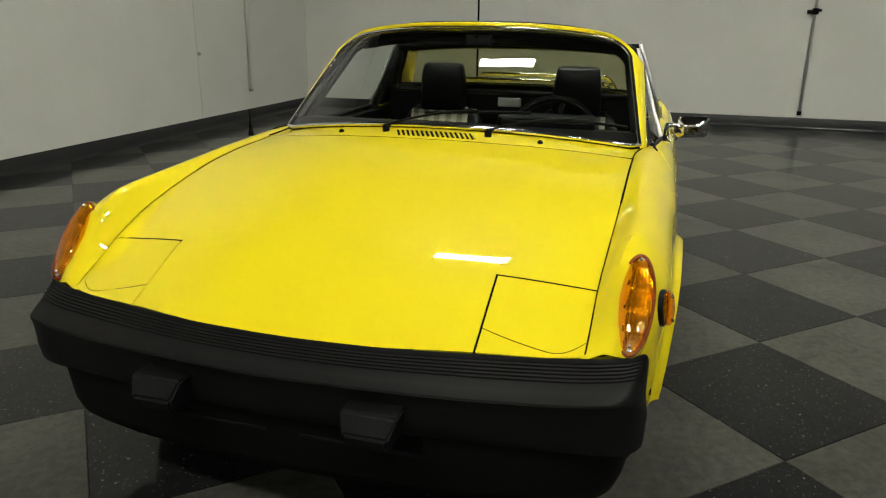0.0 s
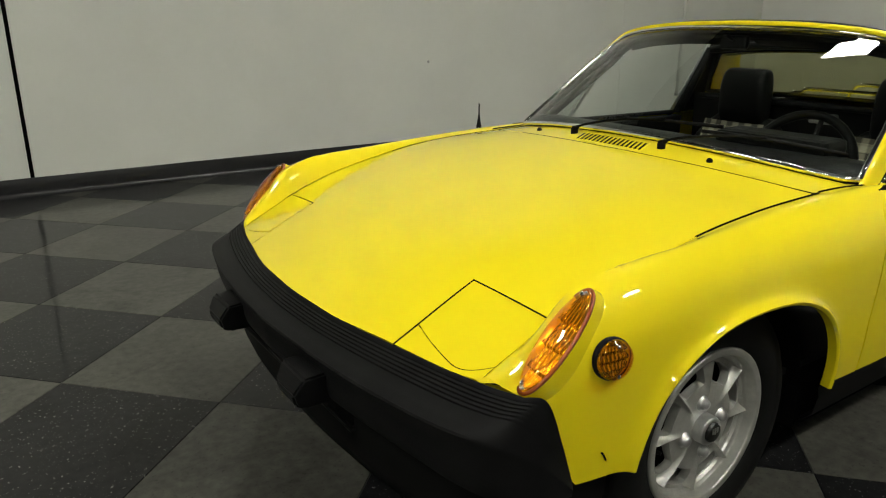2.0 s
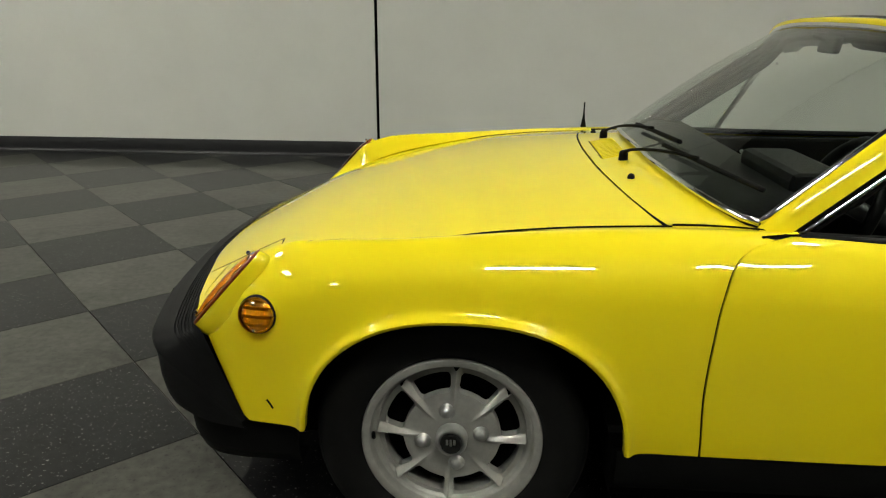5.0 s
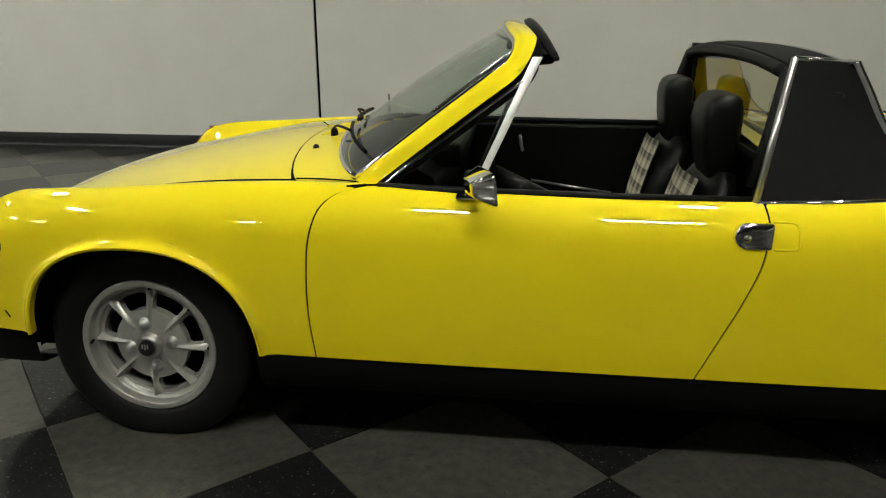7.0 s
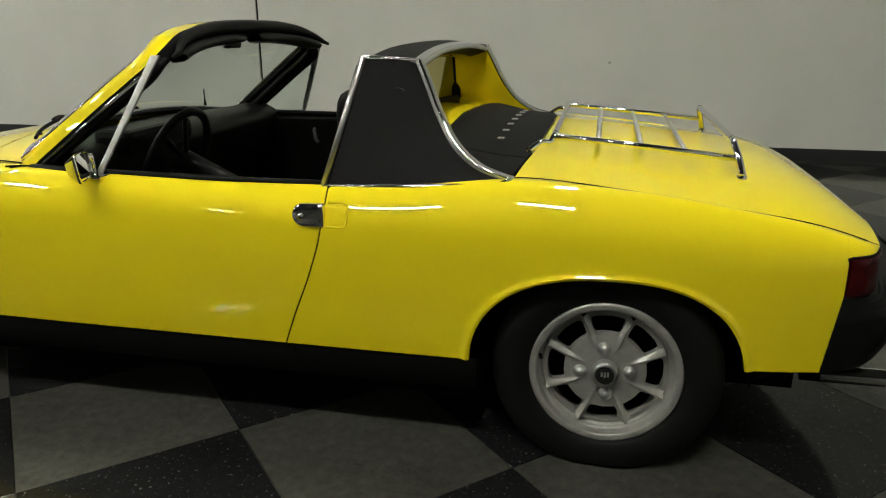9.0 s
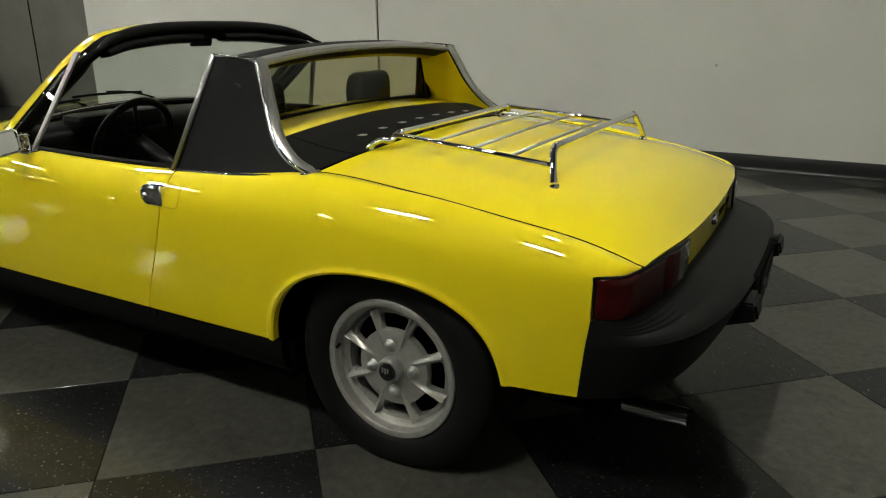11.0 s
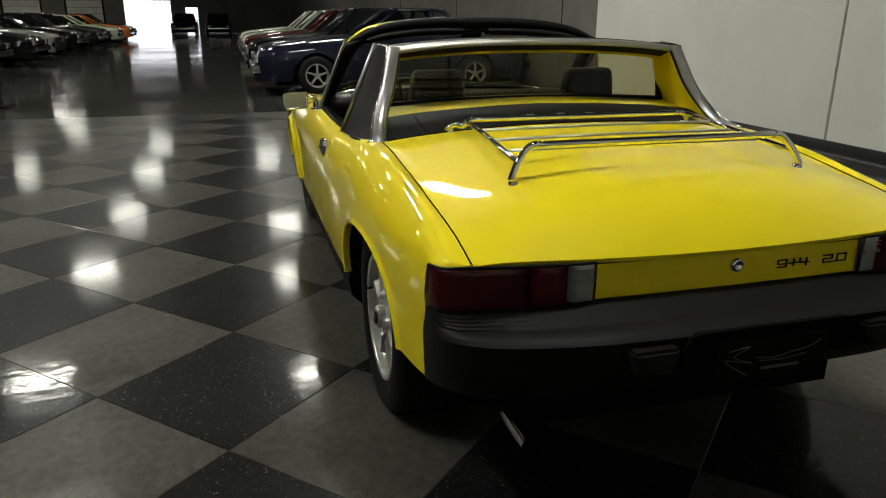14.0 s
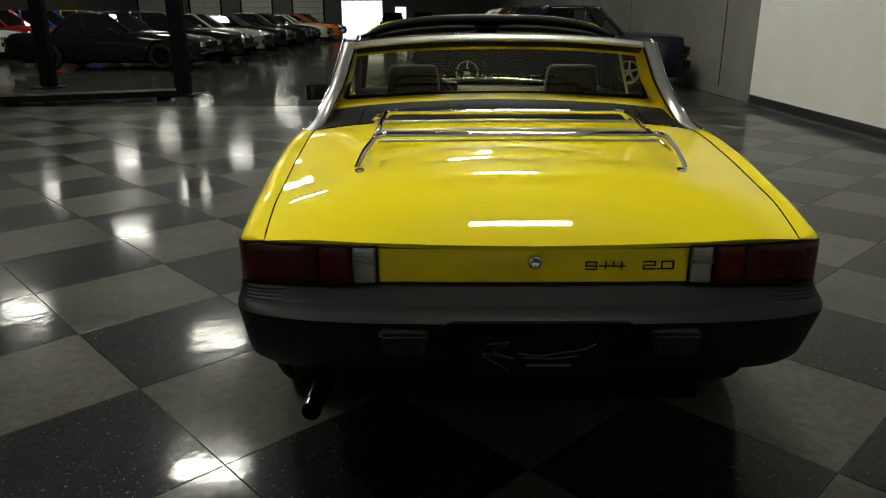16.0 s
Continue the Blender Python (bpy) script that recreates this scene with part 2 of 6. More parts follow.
def tile_material(name, base, fleck, fleck_amount, light_fleck):
    """Vinyl composition tile: base tone, flecks, scuffs, polish with worn patches."""
    mat = bpy.data.materials.new(name)
    mat.use_nodes = True
    nt = mat.node_tree
    b = nt.nodes["Principled BSDF"]
    g = nt.nodes.new("ShaderNodeNewGeometry")
    oi = nt.nodes.new("ShaderNodeObjectInfo")
    v = nt.nodes.new("ShaderNodeTexNoise")
    v.inputs["Scale"].default_value = 85
    v.inputs["Detail"].default_value = 3
    v.inputs["Roughness"].default_value = 0.7
    nt.links.new(g.outputs["Position"], v.inputs["Vector"])
    cr = nt.nodes.new("ShaderNodeValToRGB")
    e = cr.color_ramp.elements
    e[0].position, e[0].color = fleck_amount, (*base, 1)
    e[1].position, e[1].color = fleck_amount + 0.05, (*fleck, 1)
    nt.links.new(v.outputs["Fac"], cr.inputs[0])
    # clouds and scuffs, metres wide
    w = nt.nodes.new("ShaderNodeTexNoise")
    w.inputs["Scale"].default_value = 2.3
    w.inputs["Detail"].default_value = 8
    w.inputs["Roughness"].default_value = 0.65
    nt.links.new(g.outputs["Position"], w.inputs["Vector"])
    mr = nt.nodes.new("ShaderNodeMapRange")
    mr.inputs[1].default_value, mr.inputs[2].default_value = 0.3, 0.7
    mr.inputs[3].default_value, mr.inputs[4].default_value = 0.72, 1.18
    nt.links.new(w.outputs["Fac"], mr.inputs[0])
    # fine grain
    q = nt.nodes.new("ShaderNodeTexNoise")
    q.inputs["Scale"].default_value = 30
    q.inputs["Detail"].default_value = 5
    nt.links.new(g.outputs["Position"], q.inputs["Vector"])
    mr3 = nt.nodes.new("ShaderNodeMapRange")
    mr3.inputs[1].default_value, mr3.inputs[2].default_value = 0.3, 0.7
    mr3.inputs[3].default_value, mr3.inputs[4].default_value = 0.8, 1.2
    nt.links.new(q.outputs["Fac"], mr3.inputs[0])
    mu0 = nt.nodes.new("ShaderNodeMath")
    mu0.operation = "MULTIPLY"
    nt.links.new(mr.outputs[0], mu0.inputs[0])
    nt.links.new(mr3.outputs[0], mu0.inputs[1])
    # dark rubbed stains of uneven outline
    st = nt.nodes.new("ShaderNodeTexNoise")
    st.inputs["Scale"].default_value = 1.9
    st.inputs["Detail"].default_value = 9
    st.inputs["Roughness"].default_value = 0.72
    st.inputs["Distortion"].default_value = 0.8
    nt.links.new(g.outputs["Position"], st.inputs["Vector"])
    ms = nt.nodes.new("ShaderNodeMapRange")
    ms.inputs[1].default_value, ms.inputs[2].default_value = 0.55, 0.66
    ms.inputs[3].default_value, ms.inputs[4].default_value = 1.0, 0.62
    nt.links.new(st.outputs["Fac"], ms.inputs[0])
    mu1 = nt.nodes.new("ShaderNodeMath")
    mu1.operation = "MULTIPLY"
    nt.links.new(mu0.outputs[0], mu1.inputs[0])
    nt.links.new(ms.outputs[0], mu1.inputs[1])
    mu0 = mu1
    # each tile a little different
    mr2 = nt.nodes.new("ShaderNodeMapRange")
    mr2.inputs[3].default_value, mr2.inputs[4].default_value = 0.88, 1.12
    nt.links.new(oi.outputs["Random"], mr2.inputs[0])
    mu = nt.nodes.new("ShaderNodeMath")
    mu.operation = "MULTIPLY"
    nt.links.new(mu0.outputs[0], mu.inputs[0])
    nt.links.new(mr2.outputs[0], mu.inputs[1])
    mx = nt.nodes.new("ShaderNodeMix")
    mx.data_type, mx.blend_type = "RGBA", "MULTIPLY"
    mx.inputs[0].default_value = 1.0
    nt.links.new(cr.outputs[0], mx.inputs[6])
    nt.links.new(mu.outputs[0], mx.inputs[7])
    nt.links.new(mx.outputs[2], b.inputs["Base Color"])
    rr = nt.nodes.new("ShaderNodeMapRange")
    rr.inputs[1].default_value, rr.inputs[2].default_value = 0.3, 0.7
    rr.inputs[3].default_value, rr.inputs[4].default_value = 0.05, 0.115
    b.inputs["Specular IOR Level"].default_value = 0.03
    b.inputs["Roughness"].default_value = 0.32
    b.inputs["Coat Weight"].default_value = 0.48
    nt.links.new(w.outputs["Fac"], rr.inputs[0])
    nt.links.new(rr.outputs[0], b.inputs["Coat Roughness"])
    bp = nt.nodes.new("ShaderNodeBump")
    bp.inputs["Strength"].default_value = 0.05
    bp.inputs["Distance"].default_value = 0.003
    nt.links.new(q.outputs["Fac"], bp.inputs["Height"])
    # slow waves of the laid floor
    wv = nt.nodes.new("ShaderNodeTexNoise")
    wv.inputs["Scale"].default_value = 13
    wv.inputs["Detail"].default_value = 2
    nt.links.new(g.outputs["Position"], wv.inputs["Vector"])
    bw = nt.nodes.new("ShaderNodeBump")
    bw.inputs["Strength"].default_value = 1.0
    bw.inputs["Distance"].default_value = 0.0007
    nt.links.new(wv.outputs["Fac"], bw.inputs["Height"])
    nt.links.new(bp.outputs[0], bw.inputs["Normal"])
    nt.links.new(bw.outputs[0], b.inputs["Normal"])
    nt.links.new(bw.outputs[0], b.inputs["Coat Normal"])
    return mat


TILE_DARK = tile_material("charcoal_vinyl_tile", (0.01075, 0.01075, 0.01161), (0.20, 0.20, 0.195), 0.632, True)
TILE_LIGHT = tile_material("grey_vinyl_tile", (0.0602, 0.05934, 0.0516), (0.038, 0.037, 0.033), 0.60, False)


# ---- the hall ----
WALL_Y, WALL_X = 4.25, 7.65
PAINT_END = -5.65
HALL_X0, HALL_Y0 = -57.0, -27.0
CY = 0.055                      # the car's centre line

JOINT_X, JOINT_Y, FAINT_X = -0.942, 1.725, 5.05
for x0, x1 in ((PAINT_END, JOINT_X - 0.014), (JOINT_X + 0.014, FAINT_X - 0.003), (FAINT_X + 0.003, WALL_X + 0.3)):
    wall_side = box("wall_side", (x0, x1, WALL_Y, WALL_Y + 0.3, 0, CEIL), WHITE_WALL, bevel=0.003)
    tagged(wall_side, "plain white painted wall panel with open vertical joints", "wall", kind="structure")
wall_bare = box("wall_bare", (HALL_X0, PAINT_END, WALL_Y + 0.004, WALL_Y + 0.3, 0, CEIL), CONCRETE, bevel=0)
tagged(wall_bare, "bare grey concrete wall beyond the white paint", "wall", kind="structure")
for y0, y1 in ((HALL_Y0, JOINT_Y - 0.016), (JOINT_Y + 0.016, WALL_Y)):
    wall_end = box("wall_end", (WALL_X, WALL_X + 0.3, y0, y1, 0, CEIL), WHITE_WALL, bevel=0.003)
    tagged(wall_end, "plain white painted end wall with a conduit", "wall", kind="structure")
wall_left = box("wall_left", (HALL_X0, WALL_X, HALL_Y0 - 0.3, HALL_Y0, 0, CEIL), CONCRETE, bevel=0)
tagged(wall_left, "grey concrete wall on the hall's far side", "wall", kind="structure")
ceiling = box("ceiling", (HALL_X0, WALL_X + 0.3, HALL_Y0, WALL_Y + 0.3, CEIL, CEIL + 0.2), CEILING, bevel=0)
tagged(ceiling, "dark ceiling of the hall with lamp rows", "ceiling", kind="structure")
floor = box("floor", (HALL_X0 - 14, WALL_X + 0.3, HALL_Y0, WALL_Y + 0.3, -0.2, -0.006), GREY_FLOOR, bevel=0)
tagged(floor, "polished grey concrete floor with checkered vinyl tiles", "floor", kind="structure")

# base boards
COVE = [(0.0, .135), (.004, .1345), (.006, .131), (.006, .040), (.0075, .026), (.013, .013), (.022, .006), (.031, .0035), (.034, .001), (0.0, .001)]
def cove_base(p0, p1, inward):
    """Rubber cove base: an upright face over a curved toe."""
    bm = bmesh.new()
    p0, p1, inward = Vector(p0), Vector(p1), Vector(inward)
    add_grid(bm, [[p + inward * d + Vector((0, 0, z)) for d, z in COVE] for p in (p0, p0.lerp(p1, 0.5), p1)])
    bmesh.ops.recalc_face_normals(bm, faces=bm.faces)
    o = sharpen(part("baseboard", bm, BASE_BLACK), 60)
    tagged(o, "black rubber cove base along the white wall", "baseboard", kind="structure")


cove_base((PAINT_END, WALL_Y, 0), (WALL_X, WALL_Y, 0), (0, -1, 0))
cove_base((WALL_X, HALL_Y0, 0), (WALL_X, WALL_Y, 0), (-1, 0, 0))

# ceiling lamps
def ceiling_lamp(x, y, glow, wide=0.19):
    ob = holder("ceiling_light", pose(x, y, LAMP_Z), "long white fluorescent ceiling light, switched on", "lamp", "ceiling lights in rows")
    box("housing", (-wide - 0.05, wide + 0.05, -0.56, 0.56, 0.004, 0.09), CEILING, ob, bevel=0)
    bm = bmesh.new()
    add_box(bm, -wide, wide, -0.52, 0.52, -0.012, 0.0)
    part("diffuser", bm, glow, ob, "glowing white diffuser", smooth=False)
    for yy in (-0.45, 0.45):
        tube("hanger", [(0, yy, 0.09), (0, yy, CEIL - LAMP_Z)], 0.006, CEILING, ob, seg=6)
    return ob


ceiling_lamp(2.6, 0.53, LAMP_FRONT, 0.15)
ceiling_lamp(-4.5, 0.72, LAMP)
ceiling_lamp(-4.75, -3.8, LAMP_MID)
lamp_s = ceiling_lamp(2.4, -4.2, LAMP_SIDE)
lamp_s.matrix_world = pose(2.4, -4.2, LAMP_Z, 0, 0, 90)
copy_thing(lamp_s, pose(0.2, -4.3, LAMP_Z, 0, 0, 90))
lamp2 = ceiling_lamp(-9.5, -5.1, LAMP_HALL)
LAMPS = [(-8.4, 0.2), (-14.2, 0.2), (-19.8, 0.3), (-32.5, 0.4), (-16.0, -5.1), (-22.3, -5.0), (-29.8, -5.0), (-38.0, -5.1),
         (-11.1, -10.2), (-17.7, -10.3), (-23.6, -10.2), (-31.0, -10.3), (-45.0, -10.5), (-23.3, -15.5), (-30.0, -15.6), (-37.8, -16.4), (-4.5, -10.2), (-51.5, -12.6), (-51.0, -18.4)]
for x, y in LAMPS:
    copy_thing(lamp2, pose(x, y, LAMP_Z))


# ---- the yellow car ----
car = holder("sports_car", pose(0, CY, 0), "yellow two-seat targa sports car, roof off, on the checkered floor", "car")

XS = [-.75, -.65, -.608, -.571, -.50, -.434, -.3, -.1, .1, .3, .55, .9, 1.4, 1.8, 2.2, 2.5, 2.8, 2.9, 2.98, 3.01, 3.04, 3.07, 3.096, 3.16]
YB = curve_of(XS, [.66, .70, .715, .73, .75, .765, .775, .78, .785, .79, .80, .805, .805, .805, .80, .795, .775, .76, .746, .742, .736, .722, .682, .62])
YM = curve_of(XS, [.68, .715, .73, .745, .768, .787, .805, .815, .82, .825, .83, .833, .833, .832, .822, .812, .790, .78, .764, .760, .753, .736, .692, .62])
YS = curve_of(XS, [.66, .70, .715, .735, .762, .783, .80, .806, .812, .817, .82, .825, .825, .824, .815, .804, .782, .773, .762, .758, .7525, .7355, .692, .61])
ZS = curve_of(XS, [.50, .515, .525, .545, .60, .65, .68, .70, .70, .71, .715, .715, .715, .715, .715, .70, .672, .666, .661, .660, .663, .667, .671, .67])
YC = curve_of(XS, [.65, .675, .685, .70, .705, .705, .716, .730, .734, .735, .743, .765, .765, .755, .745, .730, .722, .723, .725, .725, .723, .715, .6855, .605])
ZC = curve_of(XS, [.51, .54, .556, .585, .655, .720, .755, .766, .778, .789, .796, .788, .779, .786, .811, .795, .752, .733, .711, .703, .695, .687, .6785, .672])
YH = curve_of(XS, [.64, .645, .647, .649, .651, .653, .66, .668, .673, .675, .68, .70, .70, .70, .694, .69, .685, .683, .68, .679, .678, .677, .676, .60])
ZH = curve_of(XS, [.49, .535, .554, .573, .607, .641, .69, .736, .769, .785, .792, .782, .775, .785, .814, .788, .746, .731, .714, .705, .696, .686, .678, .665])
ZMID = curve_of([-.75, -.71, -.66, -.6, -.45, -.2, 0, .2, .33, .5, 1.7, 1.9, 2.15, 2.4, 2.7, 2.85, 2.92, 2.97, 3.02, 3.06, 3.10, 3.13, 3.15, 3.16],
                [.525, .561, .587, .617, .686, .750, .787, .816, .832, .850, .912, .895, .870, .855, .826, .808, .795, .7815, .7620, .7415, .7165, .6940, .6765, .667])
SILL = 0.325


def section(x):
    """The half section at x, from the sill up over the fender to the lid's edge: a list of (side, height)."""
    c = [(YB(x), 0.2), (YM(x), 0.45), (YS(x), ZS(x)), (YC(x), ZC(x)), (YH(x), ZH(x))]
    out, marks = [], []
    pts = [Vector((a, b)) for a, b in c]
    pts = [pts[0] * 2 - pts[1]] + pts + [pts[-1] * 2 - pts[-2]]
    for i in range(1, 5):
        p0, p1, p2, p3 = pts[i - 1:i + 3]
        k0 = (p1 - p0).length ** 0.5
        k1 = max((p2 - p1).length ** 0.5, 1e-4)
        k2 = (p3 - p2).length ** 0.5
        m1 = (p1 - p0) / max(k0, 1e-4) - (p2 - p0) / max(k0 + k1, 1e-4) + (p2 - p1) / k1
        m2 = (p2 - p1) / k1 - (p3 - p1) / max(k1 + k2, 1e-4) + (p3 - p2) / max(k2, 1e-4)
        m1, m2 = m1 * k1, m2 * k1
        for k in range(14):
            t = k / 14
            out.append((2 * t ** 3 - 3 * t * t + 1) * p1 + (t ** 3 - 2 * t * t + t) * m1 + (3 * t * t - 2 * t ** 3) * p2 + (t ** 3 - t * t) * m2)
    out.append(pts[5])
    return out


class Side:
    """Points of the side skin by x and a measure 0..1 along the section."""
    cache = {}

    @classmethod
    def sec(cls, x):
        k = round(x, 4)
        if k not in cls.cache:
            s = section(k)
            d = [0.0]
            for a, b in zip(s, s[1:]):
                d.append(d[-1] + (b - a).length)
            cls.cache[k] = (np.array([p.x for p in s]), np.array([p.y for p in s]), np.array(d))
        return cls.cache[k]

    @classmethod
    def low(cls, x, z):
        """The measure at which the side stands at height z."""
        y, zz, d = cls.sec(x)
        n = int(np.argmax(zz))
        return float(np.interp(z, zz[:n + 1], d[:n + 1]))

    @classmethod
    def belt(cls, x):
        y, zz, d = cls.sec(x)
        return float(d[42])

    @classmethod
    def end(cls, x):
        return float(cls.sec(x)[2][-1])

    @classmethod
    def at(cls, x, d):
        y, zz, dd = cls.sec(x)
        s, z = float(np.interp(d, dd, y)), float(np.interp(d, dd, zz))
        for cx, a, b2, wide, lip in ((0.025, 0.347, 0.32, 0.013, 0.0095), (2.44, 0.36, 0.283, 0.003, 0.0075)):
            q = (abs((x - cx) / a) ** 2.4 + abs(max(z - 0.30, 0) / b2) ** 2.4) ** (1 / 2.4)
            if q > 0.9:
                dd_ = (q - 1.0) * 0.33
                s += (wide * math.exp(-(dd_ / 0.028) ** 2) + lip * math.exp(-((dd_ - 0.008) / 0.0085) ** 2)) * (1 if z < 0.66 else math.exp(-((z - 0.66) / 0.03) ** 2))
        return s, z


def arch(x, cx, a, b2):
    q = 1 - abs((x - cx) / a) ** 2.4
    return 0.30 + b2 * q ** (1 / 2.4) if q > 0 else 0.0


def arch_columns(cx, a, n=26):
    out = []
    for k in range(n + 1):
        th = math.pi * k / n
        c = -math.cos(th)
        out.append(cx + a * 0.9995 * math.copysign(abs(c) ** (2 / 2.4), c))
    return out


GAP_F = curve_of([.2, .31, .49, .63, .73, .772, .791, .80, .82], [.535, .532, .52, .527, .549, .585, .645, .700, .72])
GAP_R = curve_of([.2, .32, .43, .55, .666, .746, .79, .82], [1.49, 1.539, 1.583, 1.633, 1.669, 1.678, 1.672, 1.668])


def hem(bm, rows, sign, depth=0.022):
    """A folded-in lip along the first row."""
    a = [v for v in rows]
    b = [bm.verts.new((v.co.x, v.co.y - sign * depth, v.co.z + 0.002)) for v in a]
    for i in range(len(a) - 1):
        f = (a[i], b[i], b[i + 1], a[i + 1])
        try:
            bm.faces.new(f)
        except ValueError:
            pass


def finish(bm, name, mat, parent, label=""):
    bmesh.ops.remove_doubles(bm, verts=bm.verts, dist=0.0002)
    bmesh.ops.recalc_face_normals(bm, faces=bm.faces)
    return sharpen(part(name, bm, mat, parent, label), 40)


def fender_low(x):
    if x < -0.322:
        edge = 0.341 + (-0.465 - x) * 2.65
        return min(max(edge, 0.341), 0.548, ZS(x) + 0.012)
    z = arch(x, 0.025, 0.347, 0.32)
    return max(z, SILL if x > 0.02 else 0.341)


LAMP_TOP = curve_of([3.008, 3.04, 3.078, 3.096, 3.15], [.663, .667, .671, .6755, .6765])


def quarter_low(x):
    if x > 3.008:
        return LAMP_TOP(x)
    if x > 2.984:
        return 0.347 + (x - 2.984) / 0.024 * 0.214
    if x > 2.80:
        return 0.351
    z = arch(x, 2.44, 0.36, 0.283)
    return max(z, SILL if x < 2.44 else 0.351)


def shift(p, sign):
    return (p[0], sign * p[1], p[2])


N_ROWS = 30
LIP = [0, .004, .008, .012, .016, .021, .027, .034]


def spread(lo, hi):
    """Measures from lo to hi, close together along the folded lip."""
    if hi - lo < 0.09:
        return [lo + (hi - lo) * k / N_ROWS for k in range(N_ROWS + 1)]
    m = N_ROWS - len(LIP)
    return [lo + e for e in LIP] + [lo + 0.043 + (hi - lo - 0.043) * k / m for k in range(m + 1)]


for sign in (-1, 1):
    # front fender: nose, arch, and the stretch up to the door
    bm = bmesh.new()
    cols = [-0.6075 + 0.0125 * k for k in range(22)] + [-0.339, -0.334, -0.330, -0.326, -0.3221] + arch_columns(0.025, 0.347, 34) + [0.3721, 0.376, 0.380, 0.385, 0.391, 0.398, 0.406]
    grid = []
    for x in cols:
        lo, hi = Side.low(x, fender_low(x)), Side.end(x) - 0.002
        if x < -0.575:
            lim = 0.645 + (x + 0.61) / 0.035 * 0.09
            y_, z_, d_ = Side.sec(x)
            lo = min(max(lo, float(d_[max(int(np.argmax(y_)), int(np.sum(y_ > lim)) - 1)])), hi - 0.003)
        grid.append([(x, *Side.at(x, d)) for d in spread(lo, hi)])
    for c in range(6):
        row = []
        for k in range(N_ROWS + 1):
            x = 0.406
            for it in range(3):
                lo, hi = Side.low(x, SILL), Side.end(x) - 0.002
                d = spread(lo, hi)[k]
                s, z = Side.at(x, d)
                top = 0.70 + max(0, d - Side.belt(x)) * 0.2 if d > Side.belt(x) else GAP_F(z)
                x = 0.406 + (top - 0.0025 - 0.406) * (c + 1) / 6
            row.append((x, s, z))
        grid.append(row)
    rows = add_grid(bm, [[shift(p, sign) for p in r] for r in grid])
    hem(bm, [r[0] for r in rows], sign)
    hem(bm, rows[-1], sign)
    hem(bm, [r[-1] for r in rows], sign * 0.01, 0)
    fender = finish(bm, "front_fender", PAINT, car, "glossy yellow front fender with flared wheel arch")

    # door skin
    bm = bmesh.new()
    grid = []
    n = 22
    for c in range(n + 1):
        row = []
        for k in range(N_ROWS + 1):
            x = 0.55 + (1.66 - 0.55) * c / n
            for it in range(3):
                lo, hi = Side.low(x, SILL), Side.belt(x)
                s, z = Side.at(x, lo + (hi - lo) * k / N_ROWS)
                a, e = GAP_F(z) + 0.0025, GAP_R(z) - 0.0025
                x = a + (e - a) * c / n
            row.append((x, s, z))
        grid.append(row)
    rows = add_grid(bm, [[shift(p, sign) for p in r] for r in grid])
    hem(bm, [r[0] for r in rows], sign)
    hem(bm, [r[-1] for r in rows], sign, 0.03)
    hem(bm, rows[0], sign)
    hem(bm, rows[-1], sign)
    door = finish(bm, "door", PAINT, car, "closed yellow door with window wound down")

    # rear quarter
    bm = bmesh.new()
    grid = []
    for c in range(7):
        row = []
        for k in range(N_ROWS + 1):
            x = 1.70
            for it in range(3):
                lo, hi = Side.low(x, SILL), Side.end(x) - 0.002
                d = spread(lo, hi)[k]
                s, z = Side.at(x, d)
                a = (GAP_R(z) if d < Side.belt(x) else 1.672) + 0.0025
                x = a + (2.045 - a) * c / 6
            row.append((x, s, z))
        grid.append(row)
    cols = [2.053, 2.060, 2.066, 2.071, 2.075, 2.0799] + arch_columns(2.44, 0.36, 34) + [2.8001, 2.804, 2.808, 2.813, 2.82, 2.83, 2.85, 2.88, 2.91, 2.94, 2.965, 2.984, 2.990, 2.996, 3.002, 3.0079, 3.0081, 3.015, 3.025, 3.035, 3.045, 3.055, 3.065, 3.075, 3.085, 3.095]
    for x in cols:
        lo, hi = Side.low(x, quarter_low(x)), Side.end(x) - 0.002
        grid.append([(x, *Side.at(x, d)) for d in spread(lo, hi)])
    rows = add_grid(bm, [[shift(p, sign) for p in r] for r in grid])
    hem(bm, [r[0] for r in rows], sign)
    hem(bm, rows[0], sign)
    hem(bm, rows[-1], sign)
    quarter = finish(bm, "rear_quarter", PAINT, car, "glossy yellow rear quarter panel with wheel arch")


def lid_height(x, s):
    """Height of the front and rear lids across the car."""
    h = YH(x)
    q = min(abs(s) / h, 1.0)
    w = min(max((x - 2.6) / 0.36, 0), 1)                 # squarer across towards the tail
    return ZH(x) + (ZMID(x) - ZH(x)) * (1 - q ** (2.2 + 0.7 * w * w * (3 - 2 * w)))


HOOD_FRONT = curve_of([0, .2, .42, .55, .645, .74], [-.712, -.702, -.664, -.636, -.608, -.56])
HOOD_REAR = curve_of([0, .2, .4, .6, .70], [.345, .352, .375, .42, .462])
GLASS_BASE = curve_of([0, .2, .4, .55, .66, .71], [.482, .487, .512, .552, .605, .645])


def lid_patch(bm, s0, s1, f0, f1, ns, nx, sign=1):
    grid = []
    for i in range(ns + 1):
        s = s0 + (s1 - s0) * i / ns
        row = []
        for k in range(nx + 1):
            a, e = f0(abs(s)), f1(abs(s))
            x = a + (e - a) * k / nx
            lim = YH(x) - 0.002
            sc = s if abs(s) < 0.58 else math.copysign(0.58 + (abs(s) - 0.58) * (lim - 0.58) / (0.66 - 0.58), s)
            row.append((x, sign * sc, lid_height(x, sc)))
        grid.append(row)
    return add_grid(bm, grid)


